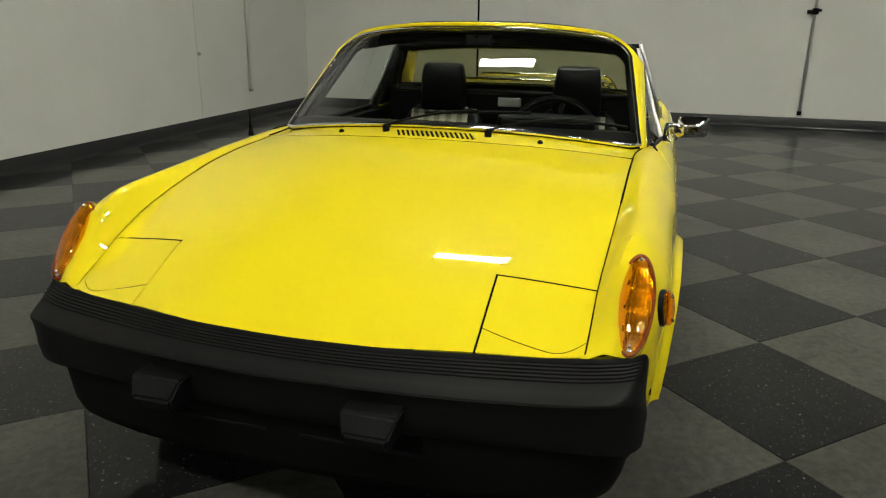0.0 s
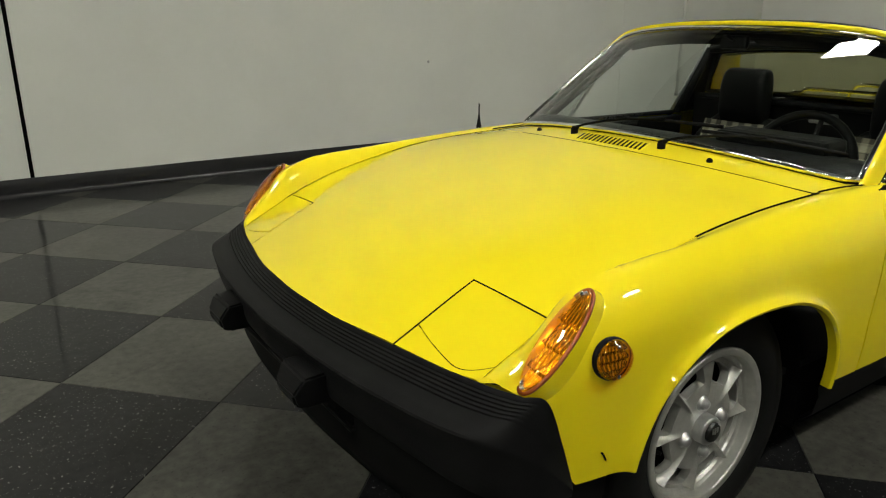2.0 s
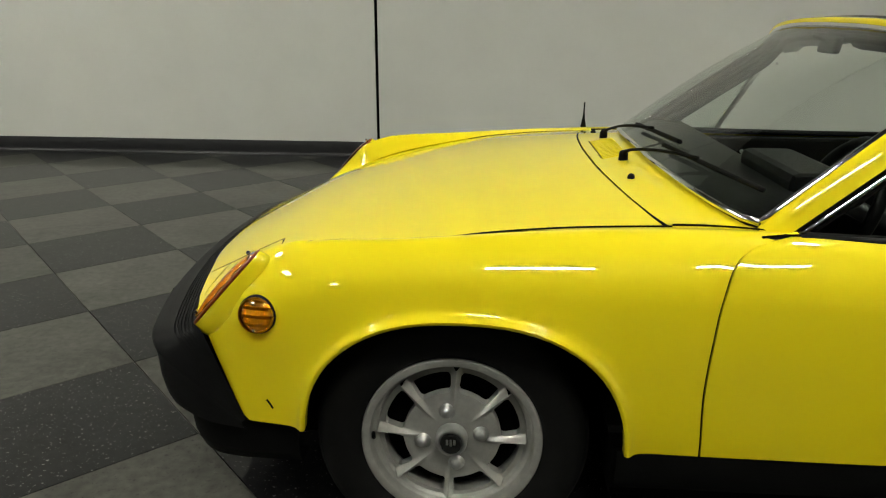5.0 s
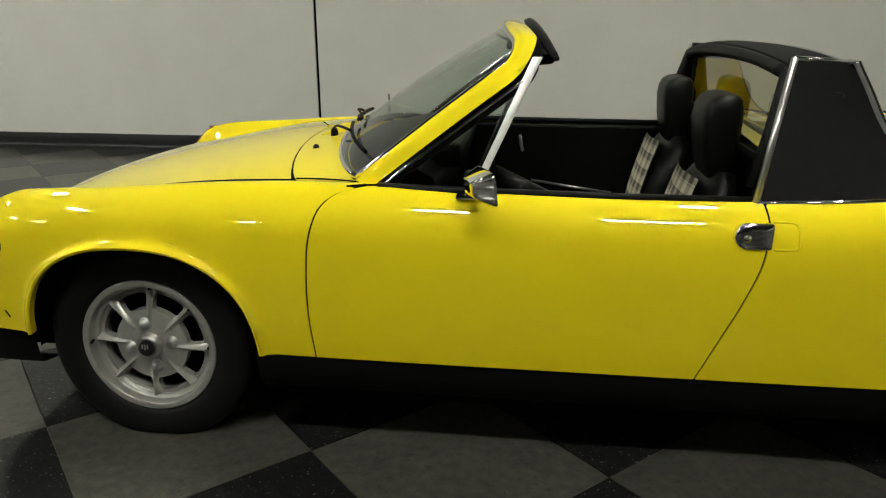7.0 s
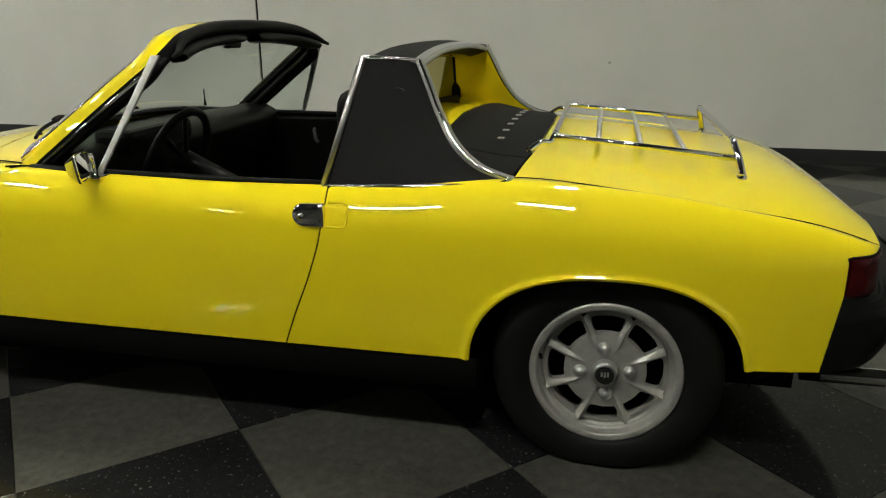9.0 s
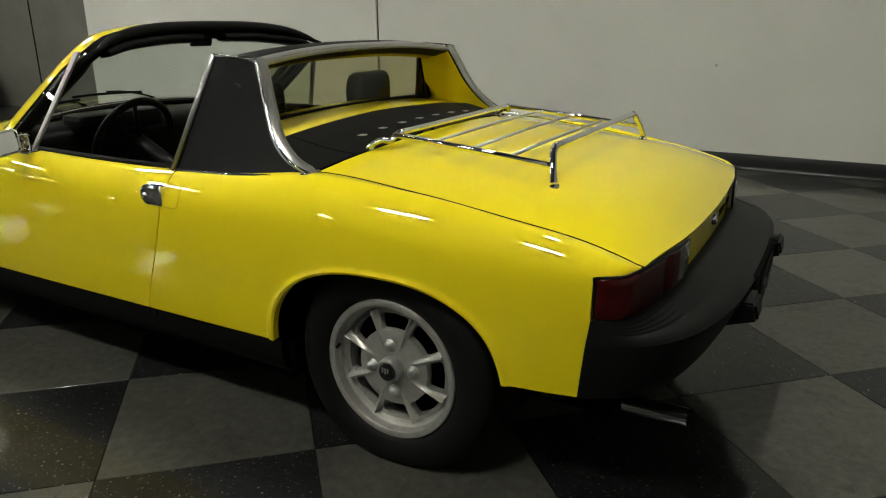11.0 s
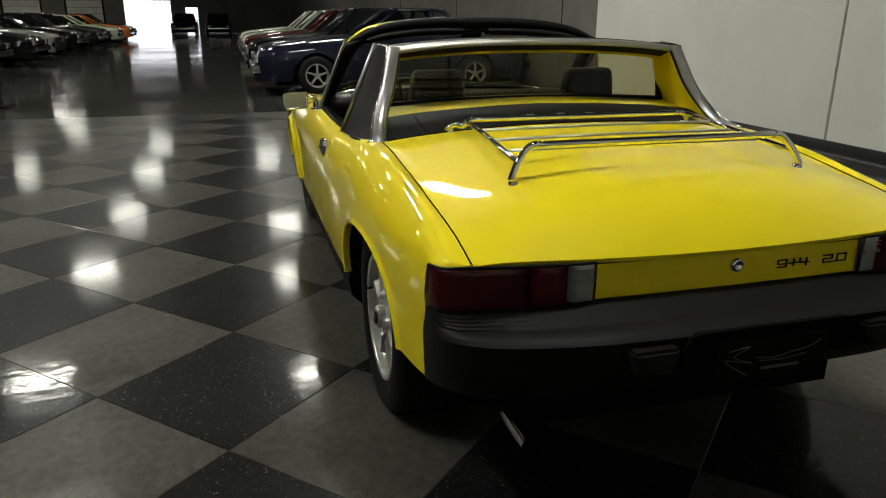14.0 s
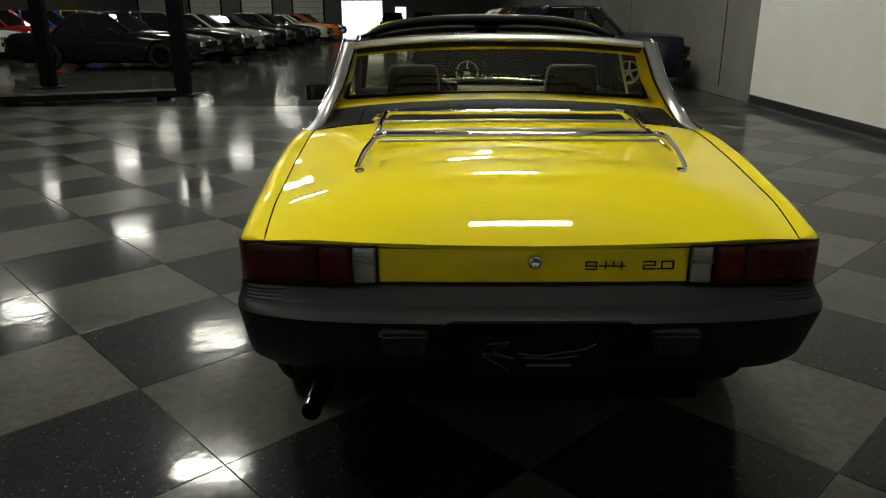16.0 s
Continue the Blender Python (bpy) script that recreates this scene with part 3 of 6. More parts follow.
LID_S = 0.425
def lid_rear(s): return -0.453 + (s - 0.42) * 0.10
bm = bmesh.new()
lid_patch(bm, -LID_S + 0.0025, LID_S - 0.0025, HOOD_FRONT, HOOD_REAR, 24, 30)
for sign in (-1, 1):
    lid_patch(bm, LID_S - 0.0025, 0.66, lid_rear, HOOD_REAR, 8, 24, sign)
hood = finish(bm, "hood", PAINT, car, "broad glossy yellow front lid")

for sign in (-1, 1):
    bm = bmesh.new()
    def arc_line(s): return -0.617 + (0.016 * ((s - 0.57) / 0.145) ** 2 if s < 0.57 else 0.034 * ((s - 0.57) / 0.075) ** 2)
    lid_patch(bm, LID_S + 0.0025, 0.66, lambda s: arc_line(s) + 0.001, lambda s: lid_rear(s) - 0.004, 22, 8, sign)
    part_a = finish(bm, "headlight_lid", PAINT, car, "closed yellow pop-up headlight lid")
    bm = bmesh.new()
    lid_patch(bm, LID_S + 0.0025, 0.66, HOOD_FRONT, lambda s: arc_line(s) - 0.001, 22, 6, sign)
    finish(bm, "headlight_front_panel", PAINT, car)

# nose strip closing the hood's front edge against the bumper
for sign in (-1, 1):
    bm = bmesh.new()
    grid = []
    for s in np.linspace(0.30, 0.73, 18):
        sc = min(s, 0.645)
        x0 = HOOD_FRONT(sc) + 0.004 + max(0, s - 0.645) * 0.6
        z0 = lid_height(min(x0, -0.6), sc) - 0.003
        grid.append([(x0 - 0.004, sign * s, z0), (x0 + 0.006, sign * s, z0 - 0.012), (x0 + 0.012, sign * s, 0.52)])
    add_grid(bm, grid)
    finish(bm, "nose_strip", PAINT, car)

# cowl between hood and windshield
bm = bmesh.new()
grid = []
for i in range(41):
    s = -0.70 + 1.40 * i / 40
    row = []
    for k in range(7):
        a, e = HOOD_REAR(abs(s)) + 0.005, GLASS_BASE(abs(s)) + 0.03
        x = a + (e - a) * k / 6
        z = lid_height(x, min(abs(s), YH(x))) + (0.004 if abs(s) > YH(x) else 0)
        row.append((x, s, z))
    grid.append(row)
add_grid(bm, grid)
cowl = finish(bm, "cowl", PAINT, car)

# trunk lid
TRUNK_FRONT = curve_of([0, .3, .5, .69], [2.235, 2.225, 2.205, 2.175])
TRUNK_REAR = curve_of([0, .2, .4, .55, .69], [3.150, 3.147, 3.138, 3.120, 3.095])
bm = bmesh.new()
rows = lid_patch(bm, -0.66, 0.66, TRUNK_FRONT, TRUNK_REAR, 40, 40)
edge = [r[-1] for r in rows]
low = [bm.verts.new((v.co.x - 0.006, v.co.y, v.co.z - 0.012)) for v in edge]
for i in range(len(edge) - 1):
    bm.faces.new((edge[i], low[i], low[i + 1], edge[i + 1]))
trunk = finish(bm, "trunk_lid", PAINT, car, "glossy yellow rear trunk lid")

# engine-lid surround in front of it
DECK_SPLIT = curve_of([0, .3, .5, .65, .69], [1.905, 1.918, 1.925, 1.95, 1.97])


def deck_height(x, s):
    w = min(max((x - 1.95) / 0.25, 0), 1)
    w = w * w * (3 - 2 * w)
    return (ZMID(x) - 0.03 * (s / 0.65) ** 2) * (1 - w) + lid_height(x, s) * w


bm = bmesh.new()
add_grid(bm, [[(x, s, deck_height(x, s)) for x in [1.70 + (DECK_SPLIT(abs(s)) - 1.70) * k / 5 for k in range(6)]] for s in np.linspace(-0.69, 0.69, 41)])
finish(bm, "rear_deck", PAINT, car, "yellow deck strip under the rear window")
bm = bmesh.new()
add_grid(bm, [[(x, s, deck_height(x, s) + 0.003) for x in [DECK_SPLIT(abs(s)) + (TRUNK_FRONT(abs(s)) - 0.004 - DECK_SPLIT(abs(s))) * k / 8 for k in range(9)]] for s in np.linspace(-0.69, 0.69, 41)])
deck_panel = finish(bm, "engine_lid_panel", PANEL, car, "black textured engine lid panel")
for s in (-0.53, 0.53):
    tube("lid_joint", [(x, s, deck_height(x, s) - 0.001) for x in np.linspace(1.94, 2.19, 8)], 0.005, GAP, deck_panel, seg=6)

# dark gaps under the seams
def seam(pts, r=0.007, mat=None):
    tube("panel_gap", [(p[0], p[1], p[2]) for p in pts], r, mat or GAP, car, seg=6)


for sign in (-1, 1):
    seam([(x, sign * YH(x), ZH(x) + (0.0012 if sign < 0 else -0.0005)) for x in np.linspace(-0.02, 0.46, 16)], 0.0029 if sign < 0 else 0.0020)
    seam([(x, sign * (YH(x) + 0.028 * t * t), max(ZH(x) + 0.0050, ZH(x) + (ZC(x) - ZH(x)) * 0.5 * t + 0.003)) for t in np.linspace(0, 1, 12) for x in (0.46 + 0.245 * t,)], 0.0026)
    x0 = GAP_F(0.785)
    seam([(x, sign * Side.at(x, Side.belt(x) + 0.022 * t - 0.004)[0], Side.at(x, Side.belt(x) + 0.022 * t - 0.004)[1] + 0.0008) for t in np.linspace(0, 1, 12) for x in (x0 + (0.708 - x0) * t,)], 0.0026)
    seam([(x, sign * YH(x), ZH(x) - (0.0100 if sign < 0 else 0.0085)) for x in np.linspace(-0.6, -0.03, 20)], 0.0076, GAP if sign < 0 else PAINT)
    seam([(x, sign * YH(x), ZH(x) + 0.0004) for x in np.linspace(2.18, 3.07, 26)], 0.0020)
    seam([(lid_rear(s), sign * s, lid_height(lid_rear(s), s) - 0.0085) for s in np.linspace(LID_S, 0.655, 8)])
    seam([(x, sign * LID_S, lid_height(x, LID_S) - 0.0085) for x in np.linspace(-0.66, -0.455, 14)], 0.007, GAP if sign < 0 else PAINT)
    seam([(arc_line(s), sign * s, lid_height(arc_line(s), s) - 0.0115) for s in np.linspace(LID_S, 0.65, 24)], 0.007, PAINT)
    for gapf in (GAP_F, GAP_R):
        pts = []
        for z in np.linspace(SILL, 0.795, 26):
            x = gapf(z)
            s, zz = Side.at(x, Side.low(x, min(z, ZC(x) - 0.001)))
            pts.append((x, sign * (s - 0.0125), zz))
        seam(pts, 0.008, GAP)
seam([(HOOD_REAR(abs(s)) + 0.0025, s, lid_height(HOOD_REAR(abs(s)), min(abs(s), 0.67)) - 0.0085) for s in np.linspace(-0.69, 0.69, 31)])
seam([(TRUNK_FRONT(abs(s)), s, lid_height(2.2, s) - 0.009) for s in np.linspace(-0.69, 0.69, 31)], 0.006)

# rear panel between the lamps, tail lamps
bm = bmesh.new()
grid = []
REAR_X = curve_of([0, .2, .4, .55, .66, .74], [3.140, 3.138, 3.130, 3.112, 3.085, 3.05])
for i in range(31):
    s = -0.40 + 0.80 * i / 30
    grid.append([(REAR_X(abs(s)) + 0.0, s, z) for z in (0.55, 0.6, 0.64, 0.666)])
add_grid(bm, grid)
finish(bm, "rear_panel", PAINT, car)
for sign in (-1, 1):
    TAIL = smooth_path([(3.144, .387, 0), (3.139, .453, 0), (3.125, .56, 0), (3.109, .64, 0), (3.097, .69, 0), (3.077, .730, 0), (3.046, .750, 0), (3.009, .757, 0)], 5)
    def tail_plan(q):
        """The lamp's outline in plan, from the inner end round the corner."""
        k = q * (len(TAIL) - 1)
        i = min(int(k), len(TAIL) - 2)
        p = TAIL[i].lerp(TAIL[i + 1], k - i)
        d = (TAIL[i + 1] - TAIL[i]).normalized()
        return p.x, p.y, d.y, -d.x
    def tail_top(q):
        x, sd, nx, ny = tail_plan(q)
        return (LAMP_TOP(x) if x < 3.096 else 0.6765) - 0.003
    def tail_low(q):
        return 0.580 - 0.020 * min(1.0, q * 1.25)
    def tail_piece(q0, q1, mat, name, parent, label, out=0.005, n=22):
        bm = bmesh.new()
        grid = []
        for i in range(n + 1):
            q = q0 + (q1 - q0) * i / n
            x, sd, nx, ny = tail_plan(q)
            row = []
            for k in range(9):
                z = tail_low(q) + (tail_top(q) - tail_low(q)) * (0, .02, .05, .25, .5, .75, .95, .98, 1)[k]
                o = -0.012 if (k in (0, 8) or i in (0, n)) else out - (0.002 if k in (1, 7) or i in (1, n - 1) else 0)
                row.append((x + o * nx, sign * (sd + o * ny), z))
            grid.append(row)
        add_grid(bm, grid)
        bmesh.ops.recalc_face_normals(bm, faces=bm.faces)
        return sharpen(part(name, bm, mat, parent, label), 50)
    red = tail_piece(0.262, 0.995, RED_LENS, "tail_lamp", car, "dark red wraparound tail lamp lens")
    tail_piece(0.006, 0.142, CLEAR_LENS, "reversing_lens", red, "clear reversing lamp lens", n=8)
    tail_piece(0.146, 0.258, RED_BRIGHT, "stop_lens", red, "brighter red stop lamp lens", n=8)
    for dz in (-0.002, 0.004, 0.016, 0.027):
        tube("lens_rib", [(tail_plan(q)[0] + 0.0055, sign * tail_plan(q)[1], 0.634 + dz) for q in (0.014, 0.07, 0.134)], 0.0012 if dz > 0.005 else 0.0022, CLEAR_LENS, red, seg=6)
    # black rubber surround
    qs = np.linspace(0, 1, 26)
    pts = [(tail_plan(q)[0], sign * tail_plan(q)[1], tail_top(q) + 0.001) for q in qs]
    low = [(tail_plan(q)[0], sign * tail_plan(q)[1], tail_low(q) - 0.001) for q in reversed(qs)]
    tube("lamp_gasket", pts + low + pts[:1], 0.0035, RUBBER, red, seg=6)

# bumpers
def bumper(rails, shares, name, label, from_side=0.0):
    """A skin drawn between three rails (top edge, crease, bottom edge) from one side round to the other; shares: (rail measure 0..2, outward, up)."""
    lines = []
    for rail in rails:
        half = smooth_path(rail, 7)
        lines.append([Vector((p.x, -p.y, p.z)) for p in reversed(half)][:-1] + half)
    grid = []
    for i in range(len(lines[0])):
        t0, c0, b0 = lines[0][i], lines[1][i], lines[2][i]
        out = Vector((c0.x - t0.x, c0.y - t0.y, 0))
        k = min(1.0, out.length / 0.08)
        out = out.normalized() if out.length > 1e-4 else Vector((0, 0, 0))
        row = []
        for q, o, u in shares:
            p = t0.lerp(c0, q) if q <= 1 else c0.lerp(b0, q - 1)
            deep = u * k * (1.0 if from_side == 0 or q > 0.66 else min(1.0, max(0.0, (abs(t0.y) - from_side) / 0.08)))
            row.append(p + out * o * k + Vector((0, 0, deep)))
        grid.append(row)
    bm = bmesh.new()
    add_grid(bm, grid)
    bmesh.ops.recalc_face_normals(bm, faces=bm.faces)
    return sharpen(part(name, bm, RUBBER, car, label), 30)


def ribs(q0, q1, n, deep):
    out = []
    w = (q1 - q0) / n
    for k in range(n):
        a = q0 + k * w
        out += [(a, 0, 0), (a + w * 0.12, 0, -deep), (a + w * 0.34, 0, -deep), (a + w * 0.46, 0, 0)]
    return out


FRONT_RAILS = [[(-.712, 0, .558), (-.702, .2, .557), (-.664, .42, .556), (-.610, .643, .552), (-.575, .735, .552), (-.545, .774, .548), (-.507, .778, .455), (-.466, .775, .343)],
               [(-.800, 0, .508), (-.790, .2, .508), (-.766, .42, .506), (-.729, .60, .502), (-.700, .69, .499), (-.653, .752, .486), (-.562, .783, .43), (-.472, .782, .338)],
               [(-.765, 0, .388), (-.757, .2, .388), (-.735, .42, .387), (-.704, .60, .380), (-.684, .68, .373), (-.642, .745, .358), (-.556, .780, .336), (-.470, .778, .320)]]
front_shares = [(0.0, 0, -0.01), (0.0, 0, 0.004)] + ribs(0.06, 0.55, 6, 0.004) + [(0.58, 0, 0.0), (0.75, 0.002, 0.003), (0.9, 0.004, 0.005), (0.985, 0.004, 0.005), (1.0, 0.005, 0.001), (1.03, 0.003, -0.003), (1.1, 0.000, -0.003), (1.3, 0.001, 0), (1.6, 0.006, 0), (1.85, 0.003, 0), (1.97, -0.004, 0), (2.0, -0.02, 0.0), (2.0, -0.06, 0.0)]
bumper_f = bumper(FRONT_RAILS, front_shares, "front_bumper", "thick black rubber front bumper with ribbed top")
REAR_RAILS = [[(3.15, 0, .579), (3.148, .25, .579), (3.144, .40, .577), (3.118, .60, .566), (3.098, .69, .559), (3.072, .737, .556), (3.04, .755, .556), (3.007, .761, .556)],
              [(3.302, 0, .535), (3.296, .25, .535), (3.277, .45, .531), (3.237, .61, .526), (3.188, .698, .52), (3.13, .744, .512), (3.07, .762, .506), (3.000, .768, .49)],
              [(3.235, 0, .375), (3.229, .25, .372), (3.205, .45, .362), (3.165, .60, .352), (3.125, .68, .352), (3.085, .722, .352), (3.045, .745, .352), (2.985, .760, .348)]]
rear_shares = [(0.0, -0.04, 0.0), (0.0, 0, 0.002)] + ribs(0.12, 0.62, 4, 0.003) + [(0.68, 0, 0.004), (0.85, 0.002, 0.006), (0.96, 0.0, 0.004), (1.0, 0.002, 0.0), (1.08, 0.003, -0.002), (1.3, 0.004, 0), (1.6, 0.004, 0), (1.88, 0.0, 0), (1.98, -0.008, 0), (2.0, -0.03, 0.0), (2.0, -0.12, 0.0)]
bumper_r = bumper(REAR_RAILS, rear_shares, "rear_bumper", "thick black rubber rear bumper with ribbed corners", 0.56)

# lower valances
def valance(path, prof, name, flipx, label):
    half = smooth_path([(x, s, 0) for x, s in path], 6)
    full = [Vector((p.x, -p.y, 0)) for p in reversed(half)][:-1] + half
    grid = []
    for i, p in enumerate(full):
        d = (full[min(i + 1, len(full) - 1)] - full[max(i - 1, 0)]).normalized()
        out = Vector((d.y, -d.x, 0)) * -flipx
        grid.append([p + out * o + Vector((0, 0, z)) for o, z in prof])
    bm = bmesh.new()
    add_grid(bm, grid)
    bmesh.ops.recalc_face_normals(bm, faces=bm.faces)
    return part(name, bm, BLACK, car, label)


valance([(-.72, 0), (-.715, .2), (-.695, .42), (-.66, .60), (-.625, .68), (-.57, .73), (-.50, .748), (-.42, .752), (-.352, .752)],
        [(-0.03, .42), (0.012, .385), (0.010, .34), (0.006, .30), (0.0, .25), (-0.012, .218), (-0.10, .20)], "front_valance", 1, "matt black front valance under the bumper")
valance([(3.05, 0), (3.045, .3), (3.02, .50), (2.97, .60), (2.90, .64), (2.83, .65)],
        [(0.05, .43), (0.03, .36), (-0.02, .27), (-0.08, .22), (-0.3, .22)], "rear_valance", -1, "matt black rear valance")
for sign in (-1, 1):
    bm = bmesh.new()
    side_line = [(-.70, .480, .064), (-.822, .474, .064), (-.846, .434, .050), (-.838, .405, .046), (-.815, .392, .044), (-.70, .390, .044)]
    add_grid(bm, [[(x, sign * 0.25 + f * w, z) for x, z, w in side_line] for f in (-1, -0.5, 0, 0.5, 1)])
    for f in (-1, 1):
        bm.faces.new([bm.verts.new((x, sign * 0.25 + f * w, z)) for x, z, w in side_line])
    bmesh.ops.remove_doubles(bm, verts=bm.verts, dist=0.0002)
    bmesh.ops.recalc_face_normals(bm, faces=bm.faces)
    edges = [e for e in bm.edges if len(e.link_faces) == 2 and e.calc_face_angle(0) > 0.3]
    bmesh.ops.bevel(bm, geom=edges, offset=0.006, segments=2, affect="EDGES")
    part("bumper_guard", bm, RUBBER, bumper_f, "black rubber bumper guard", smooth=False)
    bm = bmesh.new()
    add_box(bm, 3.22, 3.322, sign * 0.315 - 0.064, sign * 0.315 + 0.064, .435, .522)
    for v in bm.verts:
        if v.co.x > 3.3:
            v.co.z = .465 + (v.co.z - .435) * 0.62
            v.co.y = sign * 0.315 + (v.co.y - sign * 0.315) * (0.95 if v.co.z > .50 else 0.66)
            v.co.x += 0.010 if v.co.z < .50 else 0
    bmesh.ops.bevel(bm, geom=bm.edges, offset=0.008, segments=2, affect="EDGES")
    part("bumper_guard", bm, RUBBER, bumper_r, "black rubber bumper guard", smooth=False)

# sills and underside
for sign in (-1, 1):
    bm = bmesh.new()
    prof = [(.81, SILL), (.815, .30), (.805, .24), (.77, .205), (.66, .20)]
    add_grid(bm, [[(x, sign * s, z) for s, z in prof] for x in np.linspace(0.36, 2.10, 12)])
    bmesh.ops.recalc_face_normals(bm, faces=bm.faces)
    part("sill_cover", bm, BLACK, car, "matt black rocker panel under the door")
for dims in ((-0.62, 3.0, -0.50, 0.50, 0.17, 0.30), (0.36, 2.10, -0.76, 0.76, 0.18, 0.30), (2.80, 3.02, -0.66, 0.66, 0.36, 0.60), (-0.60, -0.35, -0.60, 0.60, 0.21, 0.50), (-0.35, 0.37, -0.50, 0.50, 0.25, 0.64), (1.78, 2.80, -0.50, 0.50, 0.25, 0.68)):
    box("underbody", dims, GAP, car, bevel=0)
for cx, a in ((0.025, .38), (2.44, .39)):
    for sign in (-1, 1):
        bm = bmesh.new()
        grid = []
        for k in range(21):
            th = math.pi * k / 20
            x, z = cx - a * math.cos(th), 0.27 + (a - 0.02) * math.sin(th)
            z = min(z, 0.66)
            grid.append([(x, sign * s, z) for s in (0.45, 0.6, 0.74)])
        add_grid(bm, grid)
        part("wheel_well", bm, GAP, car)


# ---- wheels ----
HUB_BLACK = material("hub_cap_black", (0.008, 0.008, 0.008), 0.30, coat=0.6, vary=0.2, scale=60)


def wheel(cx, sign, cz=0.305, hub=0.748, turn=0.0, nut=0.1):
    """A tyre on an eight-ribbed alloy rim with four nuts; the outer face looks along -y before it is turned."""
    ob = new("wheel")
    ob.parent = car
    R = (cz + 0.015) / 1.03
    ob.matrix_local = pose(cx, sign * hub, cz, 0, 0, 0 if sign < 0 else 180)
    ob.scale = (1.03, 1.0, 1.03)
    bm = bmesh.new()
    w = 0.165
    prof = [(0.196, 0.01), (0.200, 0.0), (0.215, -0.012), (0.245, -0.018), (0.275, -0.014), (0.294, 0.0), (0.304, 0.014)]
    y = 0.022
    for k in range(5):                          # tread with grooves
        prof += [(R, y), (R + 0.0, y + 0.018), (R - 0.007, y + 0.0185), (R - 0.007, y + 0.0225)]
        y += 0.0235
    prof += [(R, y), (0.300, y + 0.012), (0.26, y + 0.02), (0.20, y + 0.01)]
    add_lathe(bm, prof, 56)
    for v in bm.verts:
        pz = v.co.z
        if pz < (-cz + 0.001) / 1.03:
            v.co.z = (-cz + 0.001) / 1.03
    part("tyre", bm, TYRE, ob, "black rubber tyre")
    # rim: flange, stepped barrel, dish with eight openings, hub
    bm = bmesh.new()
    add_lathe(bm, [(0.200, 0.012), (0.2015, 0.0), (0.2005, -0.0055), (0.1985, -0.0075), (0.196, -0.008), (0.1845, -0.0068), (0.1825, -0.0055), (0.1812, -0.002), (0.1800, 0.018), (0.1785, 0.0225), (0.1720, 0.0240), (0.1700, 0.0255), (0.1690, 0.0290), (0.1670, 0.0335), (0.1650, 0.0345), (0.163, 0.06), (0.160, 0.12)], 72)
    rim = part("rim", bm, ALLOY, ob, "silver cast alloy rim")
    bm = bmesh.new()
    n = 8
    half = math.pi / n
    shares = [1, .965, .93, .885, .83, .74, .5, .25, 0]
    shares = [-f for f in shares[:-1]] + list(reversed(shares))
    K = len(shares) - 1

    DISH = 0.015

    def face_y(r, a):
        base = -0.003 if r < 0.080 else -0.003 + 0.022 * min(1, (r - 0.080) / 0.088) ** 1.5
        away = (half - abs(a)) * r                       # distance from the rib on the sector's border
        f = min(1, max(0, (r - 0.058) / 0.03))
        crest = -0.0085 * f - 0.003 * (1 - f)
        w = 0.0050 + 0.0060 * f
        lift = max(0.0, base - crest) * max(0.0, 1 - max(away - 0.0010, 0) / w) ** 1.7
        return base - lift + DISH

    def place(r, a, c, dy=0.0):
        return bm.verts.new((r * math.cos(a + c), face_y(r, a) + dy, r * math.sin(a + c)))

    for sec in range(n):
        c = turn + half + sec * 2 * half
        angles = [half * f for f in shares]
        # plain disc inside
        rings = [[place(r, a, c) for a in angles] for r in (0.028, 0.045, 0.056, 0.066, 0.075, 0.082, 0.090)]
        for r0, r1 in zip(rings, rings[1:]):
            for i in range(K):
                bm.faces.new((r0[i], r0[i + 1], r1[i + 1], r1[i]))
        # frame round the opening
        R0, R1, M = 0.090, 0.166, 6
        outer = [(R0, a) for a in angles] + [(R0 + (R1 - R0) * i / M, half) for i in range(1, M)] + [(R1, a) for a in reversed(angles)] + [(R1 - (R1 - R0) * i / M, -half) for i in range(1, M)]
        inner = []
        for r, a in outer:
            q, u = (r - (R0 + R1) / 2) / ((R1 - R0) / 2), a / half
            m_ = max(abs(q), abs(u))
            q, u = q / m_, u / m_
            s_ = (abs(q) ** 7 + abs(u) ** 7) ** (-1 / 7)
            inner.append((0.1310 + 0.0225 * q * s_, half * 0.80 * u * s_))
        prev = None
        for f in (0.0, 0.1, 0.2, 0.3, 0.42, 0.6, 0.85, 0.95, 1.0):
            ring = [place(o[0] + (i_[0] - o[0]) * f, o[1] + (i_[1] - o[1]) * f, c, 0.0025 if f == 1.0 else 0.0) for o, i_ in zip(outer, inner)]
            if prev:
                for i in range(len(ring)):
                    bm.faces.new((prev[i], prev[(i + 1) % len(ring)], ring[(i + 1) % len(ring)], ring[i]))
            prev = ring
        deep = [bm.verts.new((v.co.x, v.co.y + 0.020, v.co.z)) for v in prev]
        for i in range(len(deep)):
            bm.faces.new((prev[i], prev[(i + 1) % len(deep)], deep[(i + 1) % len(deep)], deep[i]))
    bmesh.ops.remove_doubles(bm, verts=bm.verts, dist=0.0002)
    bmesh.ops.recalc_face_normals(bm, faces=bm.faces)
    sharpen(part("wheel_face", bm, ALLOY, rim, "eight-ribbed silver wheel face"), 28)
    bm = bmesh.new()
    add_lathe(bm, [(0.036, 0.016), (0.0350, -0.010), (0.0325, -0.0145), (0.0285, -0.0160), (0.0248, -0.0150), (0.0240, -0.006)], 32)
    part("hub_ring", bm, BRUSHED, rim, "bright hub ring")
    bm = bmesh.new()
    add_lathe(bm, [(0.0245, -0.004), (0.0240, -0.0195), (0.0220, -0.0230), (0.019, -0.0240), (0.0005, -0.0245)], 12)
